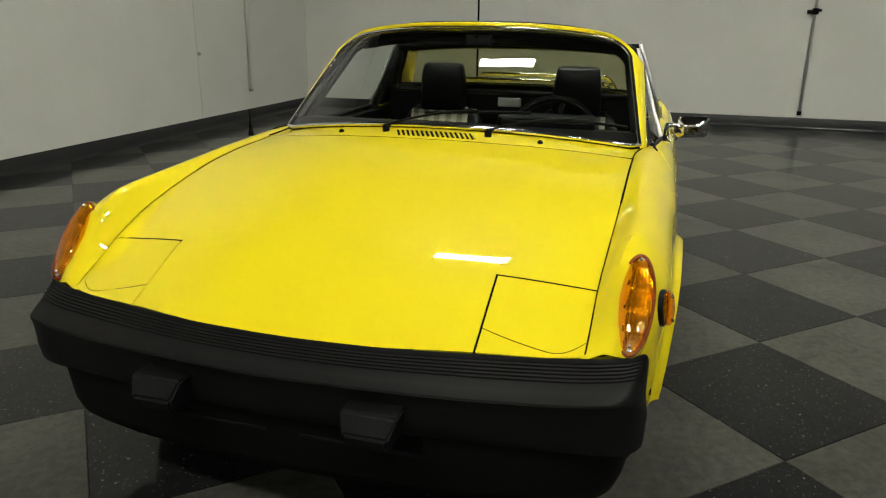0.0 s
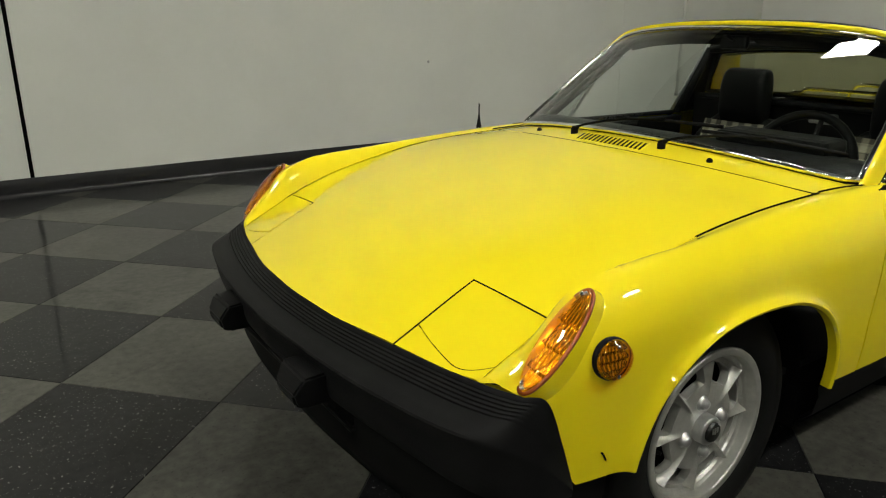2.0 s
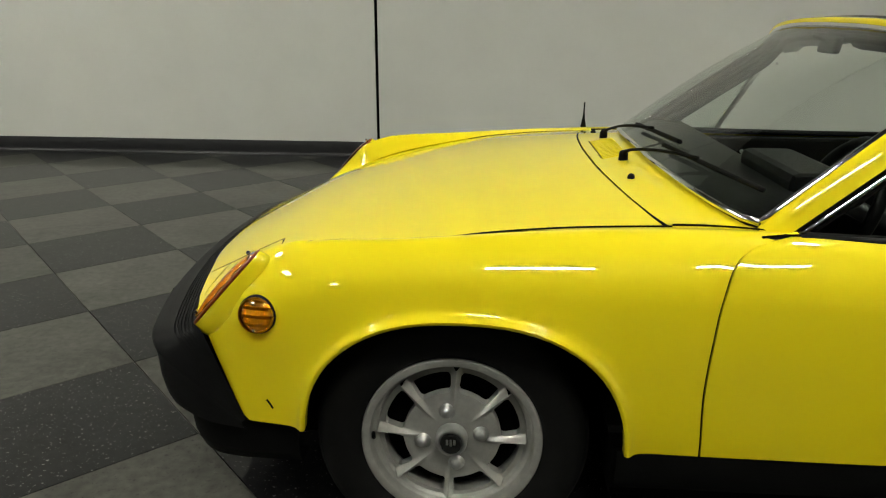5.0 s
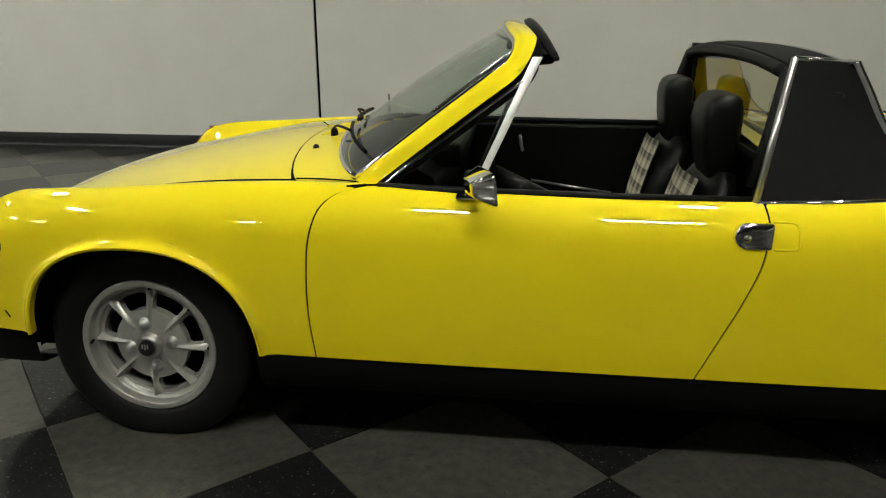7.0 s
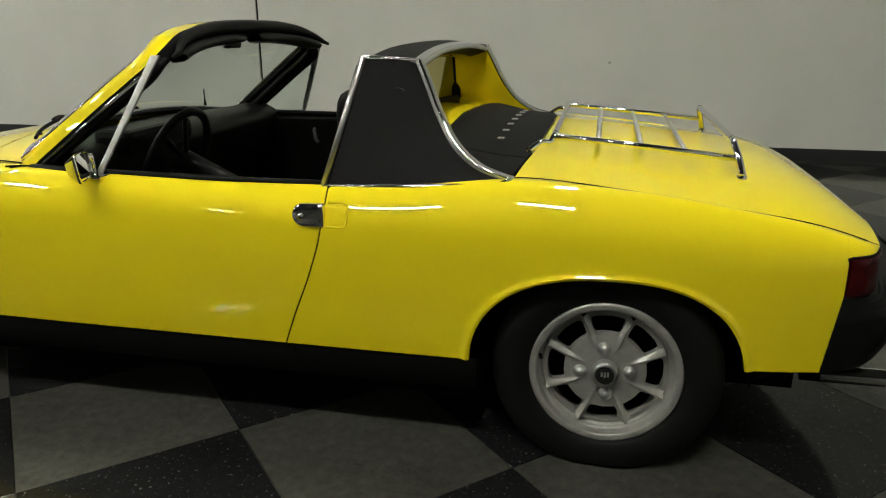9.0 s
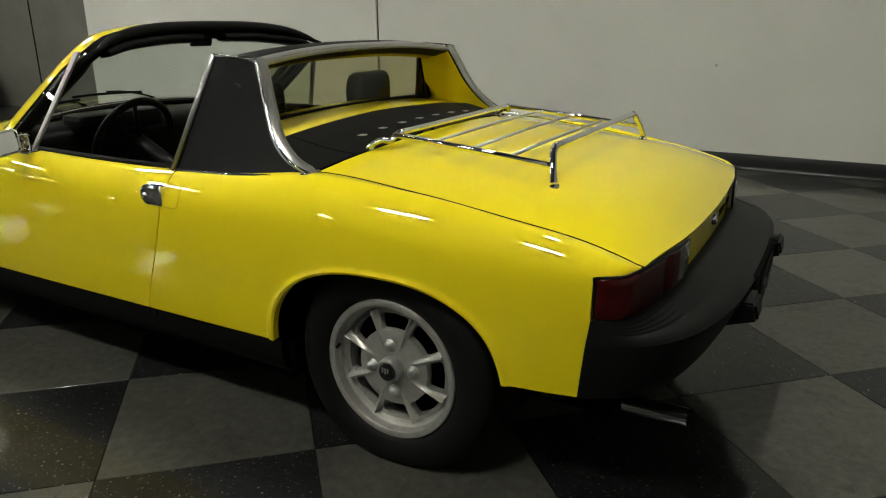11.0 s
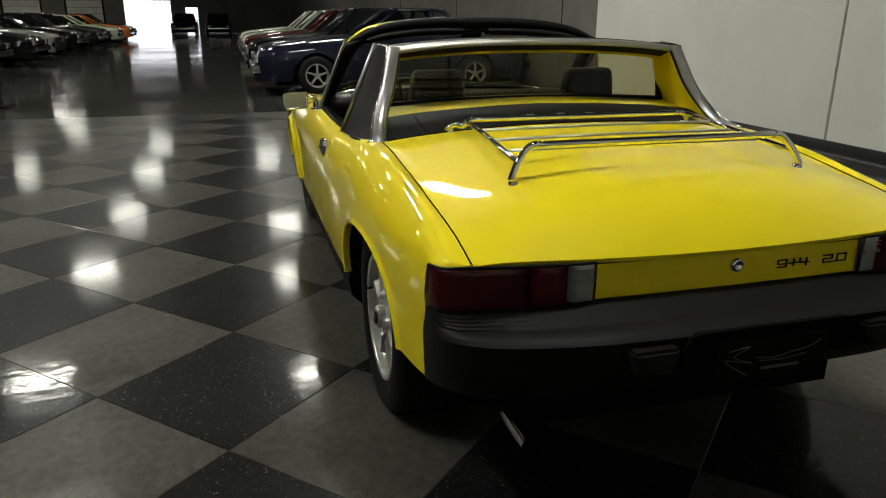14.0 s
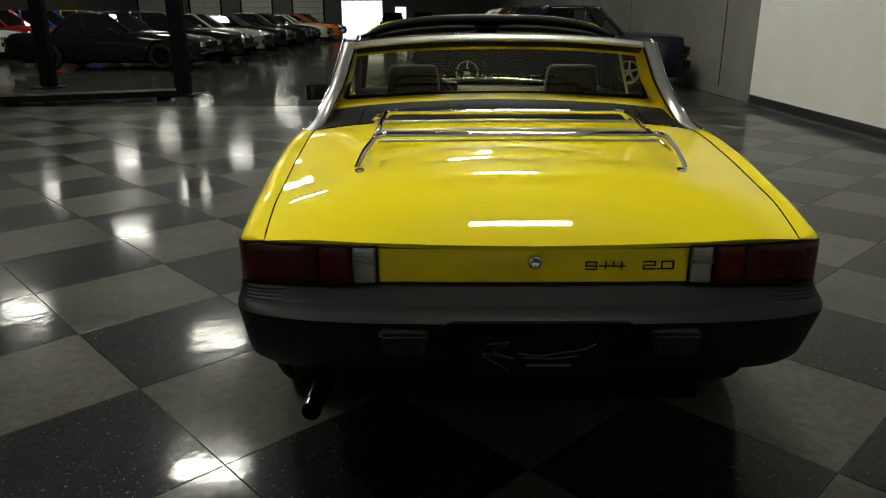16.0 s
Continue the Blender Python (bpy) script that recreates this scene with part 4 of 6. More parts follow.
    cap = sharpen(part("hub_cap", bm, HUB_BLACK, rim, "black faceted hub cap"), 25)
    for k in range(3):
        bm = bmesh.new()
        add_box(bm, -0.0110 + k * 0.0080, -0.0110 + k * 0.0080 + 0.0052, -0.0257, -0.0235, 0.001 - 0.003 * (k == 1), 0.0145, bevel=0.001)
        part("cap_emblem", bm, BRUSHED, cap, "bright emblem bar", smooth=False)
    for k in range(4):
        a = nut + k * math.pi / 2
        bm = bmesh.new()
        m = Matrix.Translation((0.066 * math.cos(-a), 0.014, 0.066 * math.sin(-a)))
        add_lathe(bm, [(0.0190, 0.0), (0.0185, -0.0045), (0.0140, -0.006), (0.0135, -0.012), (0.0105, -0.0175), (0.005, -0.020), (0.0005, -0.0205)], 16, "y", m)
        part("wheel_nut", bm, BRUSHED, rim)
    tube("valve_stem", [(-0.176 * math.cos(turn * 0.5), 0.008, -0.176 * math.sin(turn * 0.5)), (-0.172 * math.cos(turn * 0.5), -0.012, -0.172 * math.sin(turn * 0.5))], 0.0045, BLACK, rim, seg=6)
    bm = bmesh.new()
    add_lathe(bm, [(0.0, 0.075), (0.158, 0.075)], 32)
    part("brake_backing", bm, GAP, ob)
    return ob


wheel(0.0, -1, 0.293, 0.745, -0.05, -0.17)
wheel(0.0, 1, 0.293, 0.745, 0.5, 0.3)
wheel(2.45, -1, 0.295, 0.765, -0.39, -0.08)
wheel(2.45, 1, 0.295, 0.765, 0.2, 0.3)


# ---- windshield and its frame ----
WS_TOP = curve_of([0, .2, .4, .52, .60], [1.000, 1.004, 1.02, 1.042, 1.066])
WS_TOPZ = curve_of([0, .2, .4, .52, .60], [1.197, 1.194, 1.18, 1.160, 1.134])


def ws_point(u, v):
    """On the pane: u -1..1 across, v 0..1 from the cowl up."""
    s0, s1 = u * 0.690, u * 0.606
    a = Vector((GLASS_BASE(abs(s0)) + 0.006, s0, lid_height(min(GLASS_BASE(abs(s0)), 0.6), min(abs(s0), 0.66)) + 0.012))
    b = Vector((WS_TOP(abs(s1)), s1, WS_TOPZ(abs(s1))))
    p = a.lerp(b, v)
    n = Vector((-0.62, 0, 0.78))
    return p + n * (0.018 - 0.016 * u ** 4) * math.sin(v * math.pi)


CORNER_U, CORNER_V = 0.87, 0.855


def ws_limit(v):
    """How far out the pane reaches at v: its upper corners are round."""
    f = max(0.0, (v - CORNER_V) / (1 - CORNER_V))
    return CORNER_U + (1 - CORNER_U) * math.sqrt(max(0.0, 1 - f * f))


def ws_outline(low, n_side=12, n_arc=9, n_top=22):
    """Round the pane from one foot over the top to the other: (u, v, share of side)."""
    arc = [(CORNER_U + (1 - CORNER_U) * math.cos(a), CORNER_V + (1 - CORNER_V) * math.sin(a), 1 - a / (math.pi / 2)) for a in np.linspace(0, math.pi / 2, n_arc)]
    half = [(1.0, float(v), 1.0) for v in np.linspace(low, CORNER_V, n_side)] + arc[1:]
    return [(-u, v, k) for u, v, k in half] + [(float(u), 1.0, 0.0) for u in np.linspace(-CORNER_U, CORNER_U, n_top)][1:-1] + half[::-1]


bm = bmesh.new()
add_grid(bm, [[ws_point((-1 + 2 * i / 28) * ws_limit(k / 18), k / 18) for k in range(19)] for i in range(29)])
pane = part("windshield", bm, GLASS, car, "raked clear windshield glass")
pane.visible_shadow = False
# chrome strip round the glass, yellow frame outside it
border = [ws_point(u, v) for u, v, k in ws_outline(0.0)] + [ws_point(u, 0) for u in np.linspace(0.95, -0.95, 30)]
tube("windshield_trim", border + border[:1], 0.008, CHROME, car, "polished trim round the windshield", seg=8)
tube("windshield_seal", [p + Vector((0.012, 0, -0.012)) for p in border + border[:1]], 0.009, RUBBER, car, "black rubber windshield seal", seg=8)


PILLAR = [(0.0, .004, .002), (.007, .011, .003), (.022, .021, -.012), (.037, .028, -.029), (.046, .015, -.042), (.042, -.006, -.052)]
HEADER = [(-.001, 0, .006), (-.004, 0, .017), (.020, 0, .021), (.058, 0, .014), (.062, 0, .006), (.062, 0, -.012)]
bm = bmesh.new()
grid = []
for u, v, side in ws_outline(-0.04):
    p = ws_point(u, max(v, 0)) + (Vector((-0.02, 0, -0.03)) if v < 0 else Vector((0, 0, 0)))
    side = side * side * (3 - 2 * side)
    sgn = math.copysign(1, u)
    flare = 1 + 1.0 * max(v, 0)
    grid.append([p + Vector((a[0], sgn * a[1] * flare, a[2])) * side + Vector(c) * (1 - side) for a, c in zip(PILLAR, HEADER)])
add_grid(bm, [r[:4] for r in grid])
bmesh.ops.recalc_face_normals(bm, faces=bm.faces)
frame_ob = part("windshield_frame", bm, PAINT, car, "yellow windshield frame")
bm = bmesh.new()
add_grid(bm, [[r[3], r[4] + Vector((0.002, 0, 0)), r[4].lerp(r[5], 0.5) + Vector((0.012, 0, -0.004)), r[5] + Vector((0.002, 0, -0.01)), r[0] + Vector((0.01, 0, -0.02))] for r in grid])
bmesh.ops.recalc_face_normals(bm, faces=bm.faces)
part("frame_seal", bm, RUBBER, frame_ob, "black rubber seal behind the frame")
# inside of the frame, black
tube("frame_lining", [ws_point(u * 0.985, v * 0.995) + Vector((0.048, 0, -0.032)) for u, v, k in ws_outline(0.05)], 0.014, VINYL, car, "black padded inner frame", seg=8)
# roof seal along the header
tube("header_seal", [ws_point(u, 1) + Vector((0.076 + 0.014 * abs(u) ** 4, 0, 0.002 - 0.016 * abs(u) ** 6)) for u in np.linspace(-1.03, 1.03, 34)], [float(0.023 - 0.016 * min(1, abs(u)) ** 5) for u in np.linspace(-1.03, 1.03, 34)], RUBBER, car, "black rubber roof seal on the header", seg=8)

# quarter-light windows: chrome bar, pane
BAR = material("vent_bar_metal", (0.60, 0.60, 0.59), 0.34, 0.8, vary=0.12, scale=60)
for sign in (-1, 1):
    a, b2 = Vector((0.958, sign * 0.764, 0.789)), Vector((1.108, sign * 0.640, 1.122))
    bm = bmesh.new()
    ends = []
    for p, w in ((a, 0.009), (a.lerp(b2, 0.5), 0.011), (b2, 0.013)):
        ends.append([p + Vector((dx * w, dy * 0.005, 0)) for dx, dy in ((-1, -1), (0, -1.5), (1, -1), (1, 1), (0, 1.5), (-1, 1), (-1, -1))])
    add_grid(bm, ends)
    bmesh.ops.recalc_face_normals(bm, faces=bm.faces)
    sharpen(part("vent_window_bar", bm, BAR, car, "bright metal vent window bar"), 30)
    c = Vector((0.715, sign * 0.735, 0.792))
    bm = bmesh.new()
    bm.faces.new([bm.verts.new(p) for p in (a, b2 + Vector((-0.012, 0, 0)), c)])
    vp = part("vent_window", bm, GLASS, car, "small triangular vent window")
    vp.visible_shadow = False
    rim = [ws_point(u * sign, v) + Vector((0, sign * 0.030 * v, 0)) for u, v, k in ws_outline(0.05)[-20:][::-1]]
    tube("vent_seal", [p + Vector((0.054, sign * 0.014, -0.047)) for p in rim], 0.011, RUBBER, car, seg=6)
    tube("vent_frame", [p + Vector((0.046, sign * 0.026, -0.040)) for p in rim], 0.0060, CHROME, car, "bright vent window frame strip", seg=8)
    tube("vent_seal", [c, a], 0.009, RUBBER, car, seg=6)

# ---- targa bar ----
SAIL = [(1.655, .750, .780), (1.741, .622, 1.122), (1.894, .604, 1.112), (2.172, .722, .812)]
SAIL_EDGE = smooth_path([(1.894, .604, 1.112), (1.925, .622, 1.05), (1.965, .648, .965), (2.015, .682, .892), (2.085, .705, .838), (2.172, .722, .812)], 5)
for sign in (-1, 1):
    bm = bmesh.new()
    grid = []
    n = len(SAIL_EDGE)
    for i, e in enumerate(SAIL_EDGE):
        t = (1.112 - e.z) / (1.112 - .812)
        f = Vector(SAIL[1]).lerp(Vector(SAIL[0]), t)
        row = []
        for k in range(9):
            p = f.lerp(e, k / 8)
            p.y += 0.012 * math.sin(math.pi * k / 8)
            row.append((p.x, sign * p.y, p.z))
        grid.append(row)
    rows = add_grid(bm, grid)
    g = bmesh.ops.extrude_face_region(bm, geom=list(bm.faces))
    for v in g["geom"]:
        if isinstance(v, bmesh.types.BMVert):
            v.co.y -= sign * 0.042
    bmesh.ops.recalc_face_normals(bm, faces=bm.faces)
    sail = sharpen(part("sail_panel", bm, VINYL, car, "black vinyl-covered sail panel"), 30)
    bm = bmesh.new()
    grid = []
    for k, p in enumerate(SAIL_EDGE):
        w = 0.038 + 0.006 * (k / (n - 1)) ** 2
        grid.append([(p.x - 0.010, sign * (p.y + 0.002), p.z - 0.004), (p.x - 0.004, sign * (p.y + 0.008), p.z), (p.x + 0.005, sign * (p.y + 0.006), p.z + 0.003), (p.x + 0.008, sign * (p.y - w * 0.5), p.z + 0.004), (p.x + 0.005, sign * (p.y - w), p.z + 0.002), (p.x - 0.002, sign * (p.y - w), p.z)])
    add_grid(bm, grid)
    bmesh.ops.recalc_face_normals(bm, faces=bm.faces)
    part("sail_trim", bm, BRUSHED, sail, "broad brushed metal edge trim")
    tube("sail_trim", [(p.x + 0.004, sign * (p.y + 0.007), p.z + 0.003) for p in SAIL_EDGE], 0.004, CHROME, sail, "bright metal edge trim", seg=8)
    tube("sail_trim", [(p[0], sign * (p[1] + 0.004), p[2]) for p in (SAIL[0], SAIL[1])], 0.009, BRUSHED, sail, "bright metal edge trim", seg=8)
    tube("sail_trim", [(p[0], sign * (p[1] + 0.005), p[2]) for p in (SAIL[1], SAIL[2])], 0.006, CHROME, sail, "bright metal edge trim", seg=8)
    tube("sail_trim", [(SAIL[0][0], sign * .756, .781), (1.9, sign * .752, .790), (2.06, sign * .746, .799), (2.125, sign * .742, .803), (2.15, sign * .738, .807), (2.176, sign * .733, .818)], 0.006, CHROME, sail, "bright metal edge trim", seg=8)
    bm = bmesh.new()
    add_lathe(bm, [(0.020, 0.006), (0.0185, -0.0035), (0.0145, -0.004), (0.013, -0.002), (0.0005, -0.002)], 24, "y", Matrix.Translation((1.845, sign * 0.645, 1.035)) @ Matrix.Diagonal((1.0, 1.0, 0.36, 1.0)) @ pose(0, 0, 0, 0, 0, 0 if sign < 0 else 180))
    part("emblem", bm, HUB_BLACK, sail, "small black oval emblem")
    # yellow inner flank behind the rear window
    bm = bmesh.new()
    inner = [(p.x - 0.004, sign * (p.y - 0.047), p.z) for p in SAIL_EDGE]
    grid = [[(1.76, p[1], p[2]), ((1.76 + p[0]) / 2, p[1], p[2]), p] for p in inner]
    add_grid(bm, grid)
    bmesh.ops.recalc_face_normals(bm, faces=bm.faces)
    part("sail_inner", bm, PAINT, sail, "yellow inner side of the sail panel")


def bar_top(u, k):
    """Roof bar: u -1..1 across, k 0..1 from front to back."""
    s = u * 0.618
    z = 1.150 - 0.034 * abs(u) ** 2.5
    x = 1.735 + 0.165 * k - 0.015 * (1 - abs(u) ** 2)
    return Vector((x, s, z - 0.010 * (2 * k - 1) ** 2 - 0.006 * k))


bm = bmesh.new()
grid = []
for i in range(41):
    u = -1 + i / 20
    top = [bar_top(u, k / 6) for k in range(7)]
    und = [bar_top(u, 1) + Vector((0.0, 0, -0.018)), bar_top(u, 0.6) + Vector((0, 0, -0.05)), bar_top(u, 0.1) + Vector((0, 0, -0.05)), bar_top(u, 0) + Vector((-0.004, 0, -0.02))]
    grid.append(top + und + top[:1])
add_grid(bm, grid)
bmesh.ops.remove_doubles(bm, verts=bm.verts, dist=0.0003)
bmesh.ops.recalc_face_normals(bm, faces=bm.faces)
roll_bar = sharpen(part("targa_bar", bm, VINYL, car, "black vinyl-covered targa roll bar"), 35)
bm = bmesh.new()
add_grid(bm, [[bar_top(u, 0.85) + Vector((0, 0, 0.0005)), bar_top(u, 0.87) + Vector((0, 0, 0.004)), bar_top(u, 0.95) + Vector((0, 0, 0.003)), bar_top(u, 1.0) + Vector((0.004, 0, -0.003)), bar_top(u, 1.0) + Vector((0.004, 0, -0.014)), bar_top(u, 0.97) + Vector((0, 0, -0.020))] for u in np.linspace(-1, 1, 33)])
bmesh.ops.recalc_face_normals(bm, faces=bm.faces)
part("bar_trim", bm, BRUSHED, roll_bar, "broad brushed metal trim along the bar")
bm = bmesh.new()
add_grid(bm, [[bar_top(u, 0.97) + Vector((0, 0, -0.014)), bar_top(u, 0.55) + Vector((-0.03, 0, -0.062))] for u in np.linspace(-0.93, 0.93, 25)])
part("bar_underside", bm, PAINT, roll_bar, "yellow underside of the roll bar")
# front edge seal
tube("bar_seal", [bar_top(u, 0) + Vector((-0.006, 0, -0.022)) for u in np.linspace(-0.98, 0.98, 31)], 0.018, RUBBER, roll_bar, "black rubber roof seal", seg=8)
for sign in (-1, 1):
    tube("bar_seal", [(1.735, sign * .615, 1.09), (1.70, sign * .66, .95), (1.66, sign * .70, .81)], 0.020, RUBBER, roll_bar, seg=8)

# rear window
bm = bmesh.new()
add_grid(bm, [[(1.755 - 0.01 * (1 - u * u), u * (0.60 + 0.03 * (1 - v)), 0.905 - 0.018 * u * u + v * (1.118 - 0.035 * abs(u) ** 2.5 - 0.905)) for v in (0, 0.5, 1)] for u in np.linspace(-1, 1, 21)])
rw = part("rear_window", bm, glass("tinted_glass", (0.56, 0.54, 0.34), 0.0, 0.035), car, "upright tinted rear window")
rw.visible_shadow = False
tube("rear_window_seal", [(1.762, u * 0.63, 0.905 - 0.018 * u * u) for u in np.linspace(-1, 1, 21)], 0.012, RUBBER, rw, seg=6)
for sign in (-1, 1):
    tube("rear_window_seal", [(1.762, sign * .63, .885), (1.762, sign * .60, 1.085)], 0.014, RUBBER, rw, seg=6)

# ---- cabin ----
bm = bmesh.new()
add_box(bm, 0.36, 1.75, -0.70, 0.70, 0.302, 0.32)
part("cabin_floor", bm, CARPET, car, "black carpeted cabin floor", smooth=False)
for sign in (-1, 1):
    bm = bmesh.new()
    add_box(bm, 0.70, 1.66, 0.685, 0.735, 0.33, 0.772, bevel=0.012)
    for v in bm.verts:
        v.co.y *= sign
    bmesh.ops.recalc_face_normals(bm, faces=bm.faces)
    trim = part("door_trim", bm, LEATHER, car, "black door panel with chrome pull", smooth=False)
    tube("armrest_strip", [(1.10, sign * .682, .520), (1.28, sign * .680, .494), (1.46, sign * .682, .470)], 0.006, BRUSHED, trim, "chrome strip", seg=6)
    tube("door_pull", [(1.045, sign * .682, .72), (1.047, sign * .668, .715), (1.054, sign * .668, .67), (1.058, sign * .682, .655)], 0.008, BRUSHED, trim, "chrome handle", seg=6)
    tube("window_sweep", [(0.70, sign * .735, .793), (0.95, sign * .742, .788), (1.3, sign * .742, .784), (1.65, sign * .738, .783)], 0.011, RUBBER, trim, "black window seal", seg=6)
# bulkhead behind the seats
bm = bmesh.new()
add_grid(bm, [[(1.735 - 0.03 * v, u * 0.66, 0.32 + v * (0.885 - 0.32)) for v in np.linspace(0, 1, 10)] for u in np.linspace(-1, 1, 16)])
bmesh.ops.recalc_face_normals(bm, faces=bm.faces)
bulk = part("bulkhead", bm, LEATHER, car, "padded black bulkhead behind the seats")
bm = bmesh.new()
add_box(bm, 1.69, 1.716, -0.06, 0.06, 0.80, 0.845, bevel=0.008)
part("latch_plate", bm, ALLOY, bulk, "oval metal latch plate", smooth=False)
bm = bmesh.new()
add_box(bm, 1.675, 1.76, -0.62, 0.62, 0.862, 0.885, bevel=0.01)
part("rear_shelf", bm, LEATHER, bulk, smooth=False)

# dash
bm = bmesh.new()
grid = []
for i in range(21):
    u = -1 + i / 10
    s = u * 0.69
    x0 = GLASS_BASE(abs(s)) + 0.02
    grid.append([(x0, s, 0.825 - 0.03 * abs(u) ** 3), (0.70, s, 0.838), (0.80, s, 0.832), (0.845, s, 0.81), (0.85, s, 0.77), (0.83, s, 0.70), (0.80, s, 0.56), (0.60, s, 0.45)])
add_grid(bm, grid)
bmesh.ops.recalc_face_normals(bm, faces=bm.faces)
dash = part("dashboard", bm, LEATHER, car, "black padded dashboard")
bm = bmesh.new()
add_box(bm, 0.76, 0.90, -0.52, -0.14, 0.80, 0.875, bevel=0.022)
part("instrument_hood", bm, LEATHER, dash, "black instrument binnacle", smooth=False)
bm = bmesh.new()
m = pose(0.945, -0.335, 0.755, 0, -68, 0)
ring = [m @ Vector((0.178 * math.cos(k * math.tau / 40), 0.178 * math.sin(k * math.tau / 40), 0)) for k in range(41)]
add_tube(bm, ring, 0.0155, 8, caps=False)
for a in (-10, 190, 230, 310):
    c = m @ Vector((0.02 * math.cos(radians(a)), 0.02 * math.sin(radians(a)), -0.03))
    add_tube(bm, [c, m @ Vector((0.18 * math.cos(radians(a)), 0.18 * math.sin(radians(a)), 0))], 0.009, 6)
add_tube(bm, [m @ Vector((0, 0, -0.005)), m @ Vector((0, 0, -0.28))], [0.045, 0.03], 12)
part("steering_wheel", bm, LEATHER, car, "black three-spoke steering wheel")

PLAID = bpy.data.materials.new("plaid_cloth")
PLAID.use_nodes = True
nt = PLAID.node_tree
tc = nt.nodes.new("ShaderNodeTexCoord")
sep = nt.nodes.new("ShaderNodeSeparateXYZ")
nt.links.new(tc.outputs["Object"], sep.inputs[0])


def plaid_lines(axis, freq, width, phase):
    mu = nt.nodes.new("ShaderNodeMath")
    mu.operation = "MULTIPLY_ADD"
    mu.inputs[1].default_value, mu.inputs[2].default_value = freq, phase + 40
    nt.links.new(sep.outputs[axis], mu.inputs[0])
    fr = nt.nodes.new("ShaderNodeMath")
    fr.operation = "FRACT"
    nt.links.new(mu.outputs[0], fr.inputs[0])
    lt = nt.nodes.new("ShaderNodeMath")
    lt.operation = "LESS_THAN"
    lt.inputs[1].default_value = width
    nt.links.new(fr.outputs[0], lt.inputs[0])
    return lt.outputs[0]


def plaid_sum(a, c, wa, wc):
    s1 = nt.nodes.new("ShaderNodeMath")
    s1.operation = "MULTIPLY"
    s1.inputs[1].default_value = wa
    nt.links.new(a, s1.inputs[0])
    s2 = nt.nodes.new("ShaderNodeMath")
    s2.operation = "MULTIPLY_ADD"
    s2.inputs[1].default_value = wc
    nt.links.new(c, s2.inputs[0])
    nt.links.new(s1.outputs[0], s2.inputs[2])
    return s2.outputs[0]


tone = plaid_sum(plaid_sum(plaid_lines(1, 17, 0.42, 0.1), plaid_lines(2, 17, 0.42, 0.0), 0.46, 0.46), plaid_sum(plaid_lines(1, 34, 0.2, 0.4), plaid_lines(2, 34, 0.2, 0.3), 0.2, 0.2), 1, 1)
rp = nt.nodes.new("ShaderNodeValToRGB")
rp.color_ramp.elements[0].color = (0.50, 0.46, 0.35, 1)
rp.color_ramp.elements[1].color = (0.035, 0.032, 0.028, 1)
nt.links.new(tone, rp.inputs[0])
nt.links.new(rp.outputs[0], nt.nodes["Principled BSDF"].inputs["Base Color"])
nt.nodes["Principled BSDF"].inputs["Roughness"].default_value = 0.9


def seat(y):
    ob = new("seat")
    ob.parent = car
    ob["label"] = "black bucket seat with plaid cloth centre and fixed headrest"
    ob.matrix_local = pose(0.032, y, 0)
    # the back: rounded slab leaning backwards, widening at the shoulder, with headrest above
    def slab(name, rows, mat, label, parent, n=14, power=0.42):
        """rows: x, z, half width, half thickness, going up."""
        bm = bmesh.new()
        grid = []
        for x, z, w, thick in rows:
            ring = []
            for k in range(n * 2):
                a = k * math.tau / (n * 2)
                cx, cy = math.cos(a), math.sin(a)
                ring.append((x + thick * math.copysign(abs(cx) ** 0.6, cx), w * math.copysign(abs(cy) ** power, cy), z))
            ring.append(ring[0])
            grid.append(ring)
        rws = add_grid(bm, grid)
        bm.faces.new(rws[0][:-1])
        bm.faces.new(rws[-1][:-1])
        bmesh.ops.remove_doubles(bm, verts=bm.verts, dist=0.0005)
        bmesh.ops.recalc_face_normals(bm, faces=bm.faces)
        return sharpen(part(name, bm, mat, parent, label), 60)
    back = slab("backrest", [(1.50, .40, .20, .05), (1.515, .46, .225, .055), (1.548, .58, .232, .058), (1.583, .69, .222, .055), (1.612, .76, .185, .045), (1.622, .80, .14, .03)], LEATHER, "black leatherette backrest", ob)
    head = slab("headrest", [(1.606, .742, .098, .012), (1.606, .765, .112, .026), (1.605, .81, .118, .040), (1.604, .87, .118, .050), (1.604, .94, .113, .056), (1.606, .975, .108, .054), (1.609, .998, .103, .046), (1.612, 1.010, .095, .030), (1.614, 1.014, .08, .012)], LEATHER, "black headrest", ob, 14, 0.32)
    slab("seat_cushion", [(1.22, .40, .215, .24), (1.22, .44, .235, .25), (1.23, .475, .22, .24), (1.235, .482, .18, .21)], LEATHER, "black seat cushion", ob)
    bm = bmesh.new()
    grid = []
    for v in np.linspace(0, 1, 10):
        x, z = 1.527 + (1.598 - 1.527) * v ** 1.3 - 0.060, 0.50 + (0.785 - 0.50) * v
        grid.append([(x - 0.016 * (1 - (2 * k / 8 - 1) ** 2), -0.15 + 0.30 * k / 8, z) for k in range(9)])
    add_grid(bm, grid)
    bmesh.ops.recalc_face_normals(bm, faces=bm.faces)
    part("cloth_insert", bm, PLAID, back, "beige and black plaid cloth insert")
    bm = bmesh.new()
    add_box(bm, 1.06, 1.44, -0.13, 0.13, 0.478, 0.49, bevel=0.004)
    part("cloth_insert", bm, PLAID, ob, "beige and black plaid cloth insert", smooth=False)
    return ob


seat(-0.35)
seat(0.335)

